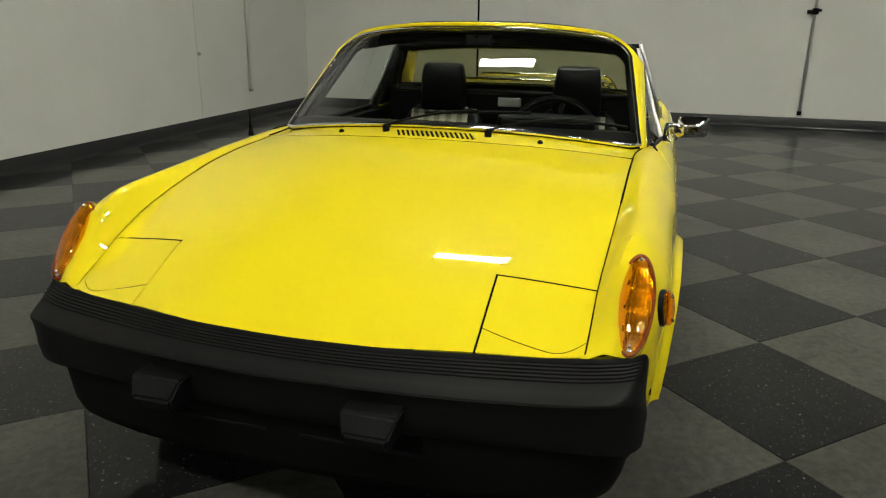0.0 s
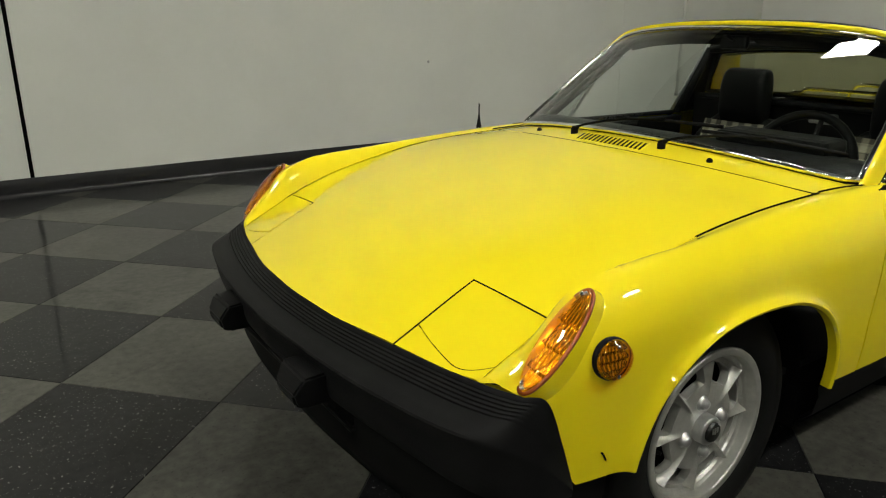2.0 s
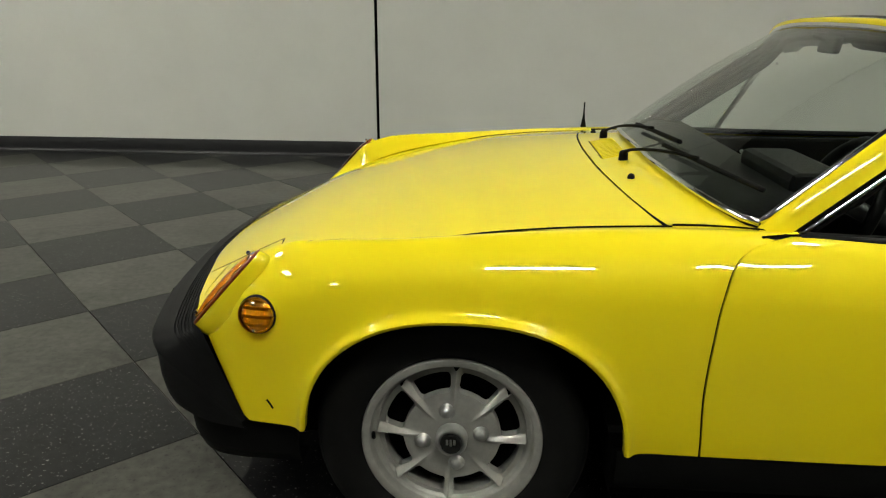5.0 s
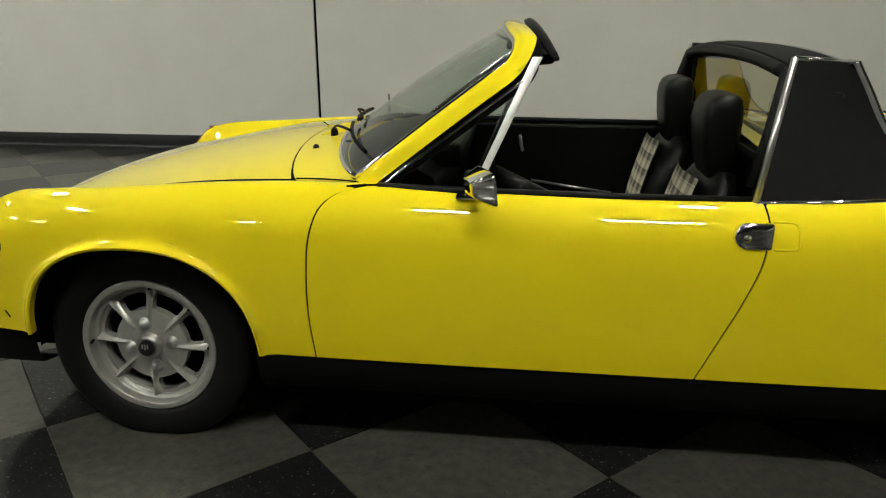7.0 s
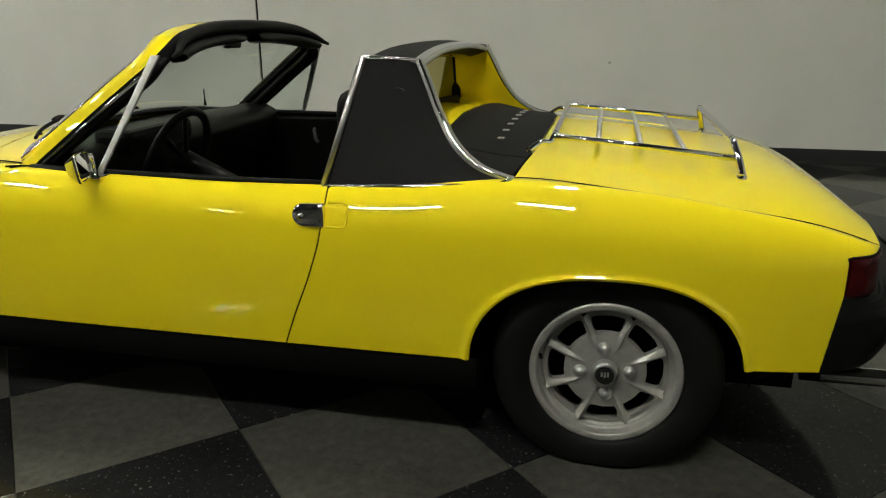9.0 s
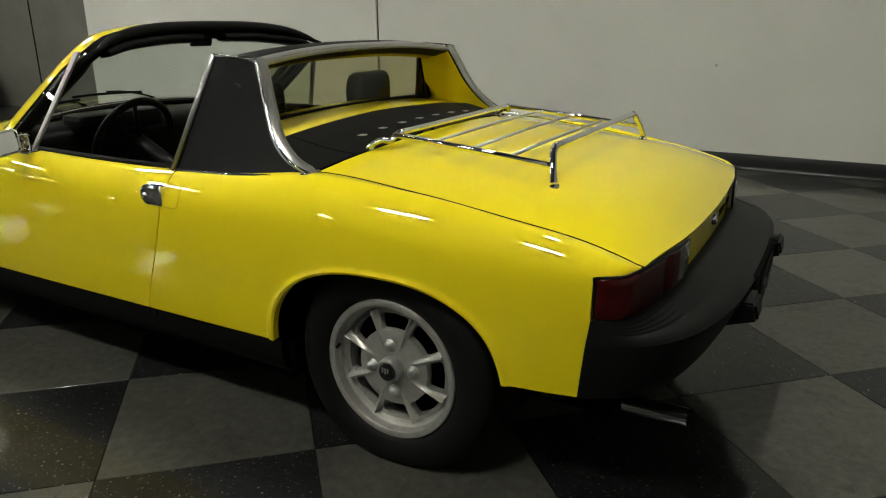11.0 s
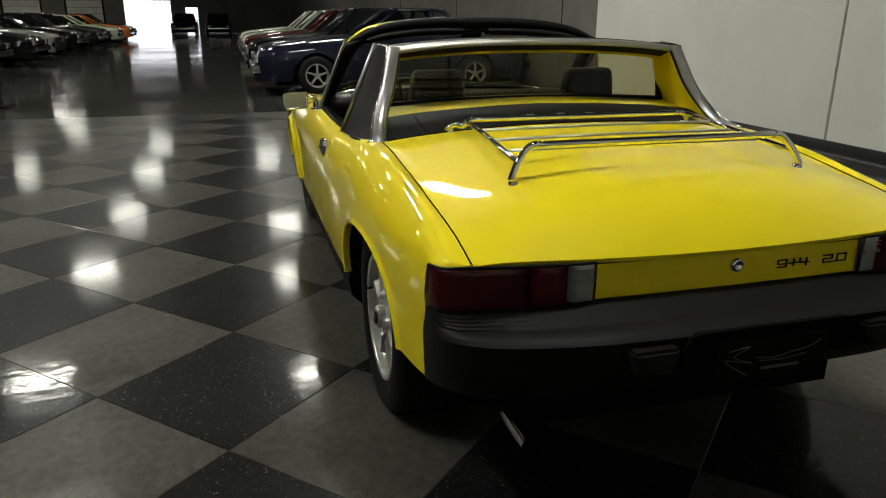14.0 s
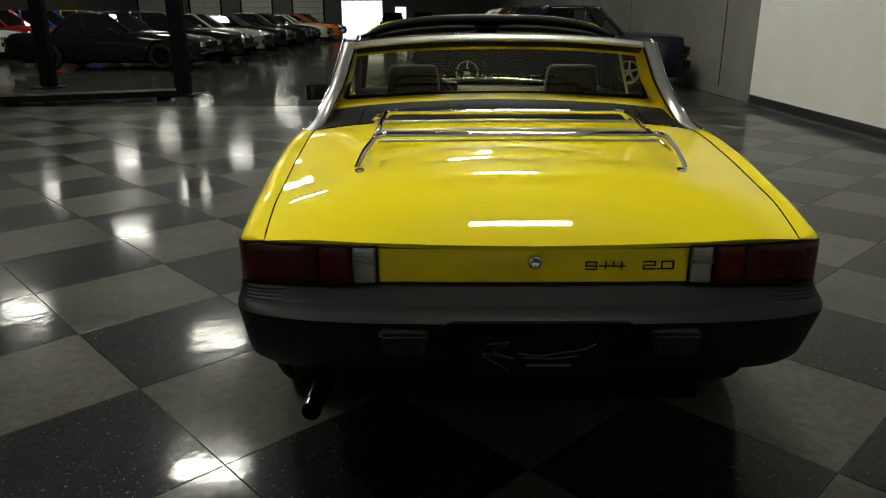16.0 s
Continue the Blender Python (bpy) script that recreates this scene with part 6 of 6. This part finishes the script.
# ---- parked cars in the hall ----
def parked_car(x, y, heading, paint, label, roof=1.38, length=4.7, hood=0.36, tail=0.26, wheel_mat=ALLOY, width=1.78, belt=0.88, glassy=None):
    """A saloon or coupe built as body, glasshouse, four wheels and bumpers; the nose points along +x before it is turned."""
    ob = holder("parked_car", pose(x, y, 0, 0, 0, heading), label, "car", "parked cars in rows")
    L, W = length / 2, width / 2
    prof = [(-L, .55), (-L + .04, belt - .06), (-L + .2, belt - .01), (-L + length * tail, belt + .02), (L - length * hood, belt + .02), (L - .5, belt - .08), (L - .12, belt - .16), (L - .02, belt - .28), (L, .50)]
    top = curve_of([p[0] for p in prof], [p[1] for p in prof])
    bm = bmesh.new()
    grid = []
    xs = list(np.linspace(-L, L, 44))
    wf, wr = L - 0.95, -L + 1.0
    for xx in xs:
        t = top(xx)
        e = min(1, (L - abs(xx)) / 0.35) ** 0.4 if abs(xx) < L else 0.0
        w = W * (0.80 + 0.20 * e)
        lo = 0.22
        for c in (wf, wr):
            if abs(xx - c) < 0.36:
                lo = max(lo, 0.30 + math.sqrt(0.36 ** 2 - (xx - c) ** 2) * 0.98)
        half = [(w * 0.93, lo), (w, max(lo + .02, .42)), (w, max(lo + .04, .62)), (w * 0.985, max(t - .10, lo + .06)), (w * 0.93, t - 0.02), (w * 0.75, t + .008), (0, t + .03)]
        grid.append([(xx, -s, z) for s, z in half] + [(xx, s, z) for s, z in reversed(half[:-1])])
    add_grid(bm, grid)
    bmesh.ops.recalc_face_normals(bm, faces=bm.faces)
    body = sharpen(part("body", bm, paint, ob), 45)
    for xe in (-L + 0.01, L - 0.01):
        bm = bmesh.new()
        add_box(bm, xe - 0.07, xe + 0.07, -W * .86, W * .86, .36, .50, bevel=0.03)
        part("bumper", bm, CHROME if xe > 0 else RUBBER, ob, smooth=False)
    # glasshouse
    x0, x1 = -L + length * tail - .05, L - length * hood + .05
    r0, r1 = x0 + .42, x1 - .62
    bm = bmesh.new()
    base = [(x0, W * .86, belt + .02), (x1, W * .86, belt + .02)]
    rf = [(r0, W * .68, roof), (r1, W * .68, roof)]
    grid = []
    for f in np.linspace(0, 1, 8):
        a, c = x0 + (x1 - x0) * f, r0 + (r1 - r0) * f
        grid.append([(c, -W * .70, roof - .015), (c, -W * .4, roof + .012), (c, 0, roof + .022), (c, W * .4, roof + .012), (c, W * .70, roof - .015)])
    add_grid(bm, grid)
    g = bmesh.ops.extrude_face_region(bm, geom=list(bm.faces))
    for v in g["geom"]:
        if isinstance(v, bmesh.types.BMVert):
            v.co.z -= 0.03
    bmesh.ops.recalc_face_normals(bm, faces=bm.faces)
    part("roof", bm, paint, ob)
    dark = glassy or CAR_GLASS
    bm = bmesh.new()
    def q(a, b2, c, d):
        bm.faces.new([bm.verts.new(p) for p in (a, b2, c, d)])
    yb, yr = W * .86, W * .70
    q((x1, -yb, belt + .02), (x1, yb, belt + .02), (r1, yr, roof - .02), (r1, -yr, roof - .02))
    q((x0, yb, belt + .02), (x0, -yb, belt + .02), (r0, -yr, roof - .02), (r0, yr, roof - .02))
    for s in (-1, 1):
        q((x0 + .05, s * yb, belt + .02), (x1 - .05, s * yb, belt + .02), (r1, s * yr, roof - .02), (r0, s * yr, roof - .02))
    part("window", bm, dark, ob, smooth=False)
    for s in (-1, 1):
        for a, c in ((x1, r1), (x0, r0), ((x0 + x1) / 2 - .25, (r0 + r1) / 2 - .2)):
            tube("pillar", [(a, s * yb, belt), (c, s * yr, roof - .01)], 0.035, paint, ob, seg=6)
        tube("drip_strip", [(r0, s * (yr + .012), roof - .02), (r1, s * (yr + .012), roof - .02), (x1, s * (yb + .005), belt + .03)], 0.008, CHROME, ob, seg=5)
        box("door_handle", (-0.35, -0.20, s * W - .01, s * W + .012, belt - .17, belt - .14), CHROME, ob, bevel=.004)
        box("side_mirror", (x1 - .42, x1 - .30, s * (W + .05) - .05, s * (W + .05) + .05, belt + .02, belt + .11), paint, ob, bevel=.02)
    bm = bmesh.new()
    add_lathe(bm, [(0.20, 0.0), (0.22, -0.02), (0.30, -0.01), (0.315, 0.02), (0.315, 0.17), (0.2, 0.18)], 28)
    ty = bm
    for c in (wf, wr):
        for s in (-1, 1):
            w_ob = new("wheel")
            w_ob.parent = ob
            w_ob.matrix_local = pose(c, s * (W - .02), .315, 0, 0, 0 if s < 0 else 180)
            bm = bmesh.new()
            add_lathe(bm, [(0.19, 0.005), (0.22, -0.012), (0.29, -0.006), (0.315, 0.02), (0.315, 0.17), (0.2, 0.18)], 28)
            part("tyre", bm, TYRE, w_ob)
            bm = bmesh.new()
            add_lathe(bm, [(0.192, 0.0), (0.178, 0.0), (0.17, 0.03), (0.165, 0.08)], 28)
            for k in range(5):
                a = k * math.tau / 5 + .3
                add_tube(bm, [(0.02 * math.cos(a), .012, .02 * math.sin(a)), (0.18 * math.cos(a), .012, .18 * math.sin(a))], [.045, .028], 6, True, 0.5)
            add_lathe(bm, [(0.05, .01), (0.045, -.008), (0.0005, -.012)], 16)
            part("rim", bm, wheel_mat, w_ob)
            bm = bmesh.new()
            add_lathe(bm, [(0.0, .085), (.17, .085)], 20)
            part("brake_backing", bm, GAP, w_ob)
    ty.free()
    for s in (-1, 1):
        box("headlight", (L - .04, L + .015, s * W * .72 - .12, s * W * .72 + .12, .52, .64), CLEAR_LENS, ob, bevel=.02)
        box("tail_lamp", (-L - .015, -L + .05, s * W * .7 - .16, s * W * .7 + .16, .58, .72), RED_LENS, ob, bevel=.015)
    box("grille", (L - .03, L + .008, -W * .5, W * .5, .52, .63), BLACK, ob, bevel=.01)
    box("underside", (-L + .3, L - .3, -W * .8, W * .8, .16, .40), GAP, ob, bevel=0)
    return ob


CAR_GLASS = material("dark_car_glass", (0.01, 0.011, 0.012), 0.03, coat=1.0)
def car_paint(name, c):
    return material(name, c, 0.5, coat=0.9, coat_rough=0.015, vary=0.05, scale=2, spec=0.04)


NAVY = car_paint("navy_car_paint", (0.007, 0.008, 0.020))
MAROON = car_paint("maroon_car_paint", (0.07, 0.006, 0.006))
SEE_THROUGH = glass("tinted_car_glass", (0.55, 0.57, 0.55), 0.0, 0.08)
P_BLACK = car_paint("black_car_paint", (0.006, 0.006, 0.007))
P_SILVER = car_paint("silver_car_paint", (0.22, 0.23, 0.21))
P_WHITE = car_paint("white_car_paint", (0.62, 0.61, 0.57))
P_RED = car_paint("red_car_paint", (0.38, 0.02, 0.015))
P_ORANGE = car_paint("orange_car_paint", (0.6, 0.16, 0.02))
P_BLUE = car_paint("blue_car_paint", (0.02, 0.08, 0.32))
P_YELLOW = car_paint("yellow_car_paint", (0.6, 0.42, 0.03))
P_GREEN = car_paint("pale_green_car_paint", (0.45, 0.5, 0.36))

parked_car(-8.32, 1.625, -90, NAVY, "dark navy coupe with five-spoke wheels, parked nose out", roof=1.36, length=4.65, hood=.38, tail=.25, belt=.90, glassy=SEE_THROUGH)
for x, paint, label in ((-11.6, P_BLACK, "black coupe parked nose out by the concrete wall"), (-14.5, MAROON, "dark red coupe parked nose out by the concrete wall"), (-17.4, P_GREEN, "pale cream saloon parked nose out by the concrete wall"), (-20.3, P_WHITE, "white saloon parked nose out by the concrete wall")):
    parked_car(x, 1.6, -90, paint, label, roof=1.40)
parked_car(-53.0, -3.95, 0, P_BLACK, "dark car parked before the open door", roof=1.45, length=4.4)
parked_car(-53.5, -1.6, 0, P_BLACK, "dark car parked at the far end", roof=1.45, length=4.4)
row = [P_BLACK, P_BLACK, P_SILVER, P_BLACK, P_BLACK, P_BLACK, P_GREEN, P_ORANGE, P_BLACK]
names = ["black", "black", "silver", "black", "black", "black", "pale green", "orange", "black"]
for k, (paint, nm) in enumerate(zip(row, names)):
    parked_car(-13.4 - 3.25 * k, -8.1 + 0.12 * math.sin(k * 2.1), 90, paint, nm + " car parked nose out in a long row", roof=1.29 + 0.05 * math.sin(k * 1.7), belt=0.84, length=4.6, wheel_mat=DARK_STEEL if paint is P_BLACK else ALLOY)
for x, paint, nm in ((-17.8, P_WHITE, "white"), (-21.0, P_RED, "red"), (-24.0, P_BLUE, "blue"), (-27.0, P_YELLOW, "yellow"), (-30.0, P_BLUE, "blue"), (-33.0, P_BLACK, "black"), (-36.0, P_RED, "red")):
    parked_car(x, -15.4, 90, paint, nm + " car parked in the second row", roof=1.44)
parked_car(-9.2, -11.2, 15, P_BLACK, "black car parked behind the lift", roof=1.30, belt=0.84, wheel_mat=DARK_STEEL)

# two-post lift frame and its runway
def lift_post(x, y):
    ob = holder("lift_post", pose(x, y, 0), "black steel column of a car lift with a wide foot", "column", "black lift columns")
    bm = bmesh.new()
    add_box(bm, -0.09, 0.09, -0.11, 0.11, 0, 3.6, bevel=0.01)
    part("column", bm, DARK_STEEL, ob, smooth=False)
    bm = bmesh.new()
    add_box(bm, -0.22, 0.22, -0.24, 0.24, 0, 0.02, bevel=0.004)
    part("base_plate", bm, DARK_STEEL, ob, smooth=False)
    for s in (-1, 1):
        bm = bmesh.new()
        vs = [bm.verts.new(p) for p in ((s * .09, -.01, .02), (s * .21, -.01, .02), (s * .09, -.01, .28))]
        f = bm.faces.new(vs)
        g = bmesh.ops.extrude_face_region(bm, geom=[f])
        for v in g["geom"]:
            if isinstance(v, bmesh.types.BMVert):
                v.co.y += .02
        part("gusset", bm, DARK_STEEL, ob, smooth=False)
    return ob


lp = lift_post(-7.0, -4.35)
copy_thing(lp, pose(-8.3, -7.2, 0))
run = holder("lift_runway", pose(-5.6, -6.3, 0, 0, 0, -68), "low dark steel lift runway lying on the floor", "car lift")
box("deck", (-2.2, 2.2, -0.25, 0.25, 0.06, 0.14), DARK_STEEL, run, bevel=0.01)
box("edge_strip", (-2.2, 2.2, 0.25, 0.27, 0.06, 0.15), DARK_STEEL, run, bevel=0.003)
for xx in (-2.0, 0, 2.0):
    box("support", (xx - .1, xx + .1, -0.2, 0.2, 0, 0.06), DARK_STEEL, run, bevel=0.004)

# far end of the hall: wall with an open door and daylight behind it
DX = HALL_X0
def end_piece(y0, y1, z0, z1):
    o = box("wall_far", (DX - 0.3, DX, y0, y1, z0, z1), CONCRETE, bevel=0)
    tagged(o, "dim grey end wall of the hall with open doors", "wall", kind="structure")


end_piece(HALL_Y0, -8.4, 0, CEIL)
end_piece(-8.4, -5.05, 2.38, CEIL)
end_piece(-5.05, -4.0, 0, CEIL)
end_piece(-4.0, -3.1, 1.9, CEIL)
end_piece(-3.1, WALL_Y + 0.3, 0, CEIL)
SKY = bpy.data.materials.new("daylight_outside")
SKY.use_nodes = True
bs = SKY.node_tree.nodes["Principled BSDF"]
bs.inputs["Base Color"].default_value = (0.8, 0.8, 0.8, 1)
bs.inputs["Emission Color"].default_value = (0.95, 0.94, 1.0, 1)
bs.inputs["Emission Strength"].default_value = 1.6
bd = box("backdrop", (DX - 8.2, DX - 8.0, -22, 12, -0.05, 9), SKY, bevel=0)
tagged(bd, "pale bright daylight outside the doors", "backdrop", kind="structure")

# seams and fittings of the white walls
def wall_seam(x, y, along_x, w=0.035, mat=GAP):
    if along_x:
        o = box("trim", (x - w / 2, x + w / 2, y - 0.003, y + 0.001, 0.13, CEIL), mat, bevel=0)
    else:
        o = box("trim", (x - 0.003, x + 0.001, y - w / 2, y + w / 2, 0.13, CEIL), mat, bevel=0)
    tagged(o, "dark vertical joint between wall panels", "trim", kind="structure")


for dims in ((JOINT_X - 0.0135, JOINT_X + 0.0135, WALL_Y + 0.022, WALL_Y + 0.29, 0, CEIL), (WALL_X + 0.022, WALL_X + 0.29, JOINT_Y - 0.0155, JOINT_Y + 0.0155, 0, CEIL), (FAINT_X - 0.0028, FAINT_X + 0.0028, WALL_Y + 0.004, WALL_Y + 0.29, 0, CEIL)):
    o = box("trim", dims, GAP if dims[2] != WALL_Y + 0.004 else WHITE_WALL, bevel=0)
    tagged(o, "dark filler deep in the wall joint", "trim", kind="structure")
for x in (-6.88, -12.8, -18.8, -24.8):
    wall_seam(x, WALL_Y + 0.004, True, 0.03)
cond = holder("conduit", pose(WALL_X - 0.03, -2.30, 0), "thin grey conduit with a small dark valve on the white wall", "conduit")
PALE_PIPE = material("pale_pipe_paint", (0.36, 0.36, 0.34), 0.5, vary=0.1, scale=8)
tube("pipe", [(0, 0, 0.20), (0, 0, 3.2)], 0.017, PALE_PIPE, cond)
tube("end_cap", [(0, 0, 0.17), (0, 0, 0.215)], 0.026, DARK_STEEL, cond)
bm = bmesh.new()
add_box(bm, -0.04, 0.02, -0.034, 0.034, 1.325, 1.395, bevel=0.012)
add_tube(bm, [(-0.02, 0.03, 1.36), (-0.02, 0.085, 1.352)], [0.018, 0.024], 10)
add_tube(bm, [(-0.02, -0.03, 1.37), (-0.02, -0.062, 1.372)], [0.014, 0.018], 10)
part("valve", bm, DARK_STEEL, cond, "small dark valve", smooth=False)
pipe = holder("wall_pipe", pose(6.06, WALL_Y - 0.03, 0), "thin white pipe running down the wall", "pipe")
tube("pipe", [(0, 0, 0.37), (0, 0, 3.2)], 0.02, WHITE_WALL, pipe)
tube("end_cap", [(0, 0, 0.35), (0, 0, 0.385)], 0.027, PALE_PIPE, pipe)
hook = holder("wall_bolt", pose(2.44, WALL_Y, 0.85), "small dark bolt stuck in the white wall", "bolt", "wall bolts")
bm = bmesh.new()
add_lathe(bm, [(0.013, 0), (0.012, -0.006), (0.006, -0.008), (0.006, -0.02), (0.0005, -0.021)], 12)
part("bolt_head", bm, BRUSHED, hook)
copy_thing(hook, pose(FAINT_X + 0.03, WALL_Y, 0.84) @ Matrix.Scale(1.6, 4))

# closed roll-up doors beside the open one
ROLL = material("roll_up_door_panel", (0.60, 0.60, 0.55), 0.6, vary=0.2, scale=3)
def roll_door(y):
    ob = holder("roll_up_door", pose(DX, y, 0, 0, 0, -90), "closed pale roll-up door of ribbed panels", "door", "roll-up doors along the hall")
    for k in range(6):
        box("panel", (-1.2, 1.2, 0.01, 0.06, 0.02 + k * 0.46, 0.02 + k * 0.46 + 0.43), ROLL, ob, bevel=0.012)
    for s in (-1, 1):
        box("rail", (s * 1.28 - 0.06, s * 1.28 + 0.06, 0.0, 0.10, 0, 3.0), DARK_STEEL, ob, bevel=0.008)
    return ob


rd = roll_door(-11.1)
for y in (-15.3, -19.5, -23.7):
    copy_thing(rd, pose(DX, y, 0, 0, 0, -90))

# ---- floor tiles ----
H = 0.6096
TH = radians(-1.45 + 45)
OX, OY = 1.350, -0.747
def tile_mesh(name, mat):
    bm = bmesh.new()
    add_box(bm, -H / 2 + 0.0008, H / 2 - 0.0008, -H / 2 + 0.0008, H / 2 - 0.0008, -0.006, 0.0)
    top = [e for e in bm.edges if all(v.co.z > -0.001 for v in e.verts)]
    bmesh.ops.bevel(bm, geom=top, offset=0.0016, segments=1, affect="EDGES")
    me = bpy.data.meshes.new(name)
    bm.to_mesh(me)
    bm.free()
    me.materials.append(mat)
    return me


ME = {True: tile_mesh("tile_dark", TILE_DARK), False: tile_mesh("tile_light", TILE_LIGHT)}
e1, e2 = Vector((math.cos(TH), math.sin(TH))), Vector((-math.sin(TH), math.cos(TH)))
FX0, FX1, FY0, FY1 = -5.45, WALL_X, -16.0, WALL_Y
near, rest = [], []
for i in range(-45, 46):
    for j in range(-45, 46):
        c = Vector((OX, OY)) + e1 * (i + 0.5) * H + e2 * (j + 0.5) * H
        if FX0 - 0.6 < c.x < FX1 + 0.5 and FY0 < c.y < FY1 + 0.5:
            dark = (i - j) % 2 == 0
            inside = FX0 + 0.43 < c.x < FX1 - 0.43 and c.y < FY1 - 0.43
            (near if inside and -4.9 < c.x < 6.0 and -4.2 < c.y else rest).append((c, dark))
for c, dark in near:
    t = new("tile", ME[dark])
    t.parent = floor
    t.matrix_local = pose(c.x, c.y, 0, 0, 0, math.degrees(TH))
for dark in (True, False):
    bm = bmesh.new()
    for c, d in rest:
        if d != dark:
            continue
        poly = [c + e1 * a * (H / 2 - 0.0008) + e2 * b2 * (H / 2 - 0.0008) for a, b2 in ((-1, -1), (1, -1), (1, 1), (-1, 1))]
        for ax, lim, sg in ((0, FX0, 1), (0, FX1 - 0.001, -1), (1, FY1 - 0.001, -1)):
            out = []
            for p, q2 in zip(poly, poly[1:] + poly[:1]):
                a, b2 = sg * (p[ax] - lim), sg * (q2[ax] - lim)
                if a >= 0:
                    out.append(p)
                if (a >= 0) != (b2 >= 0):
                    out.append(p.lerp(q2, a / (a - b2)))
            poly = out
            if not poly:
                break
        if len(poly) > 2:
            vs = [bm.verts.new((p.x, p.y, 0.0)) for p in poly]
            lo = [bm.verts.new((p.x, p.y, -0.006)) for p in poly]
            bm.faces.new(vs)
            for k in range(len(vs)):
                bm.faces.new((vs[k], lo[k], lo[(k + 1) % len(vs)], vs[(k + 1) % len(vs)]))
    bmesh.ops.recalc_face_normals(bm, faces=bm.faces)
    o = part("tile_field", bm, TILE_DARK if dark else TILE_LIGHT, floor, smooth=False)
    tagged(o, "charcoal vinyl tiles" if dark else "grey vinyl tiles", kind="stuff")
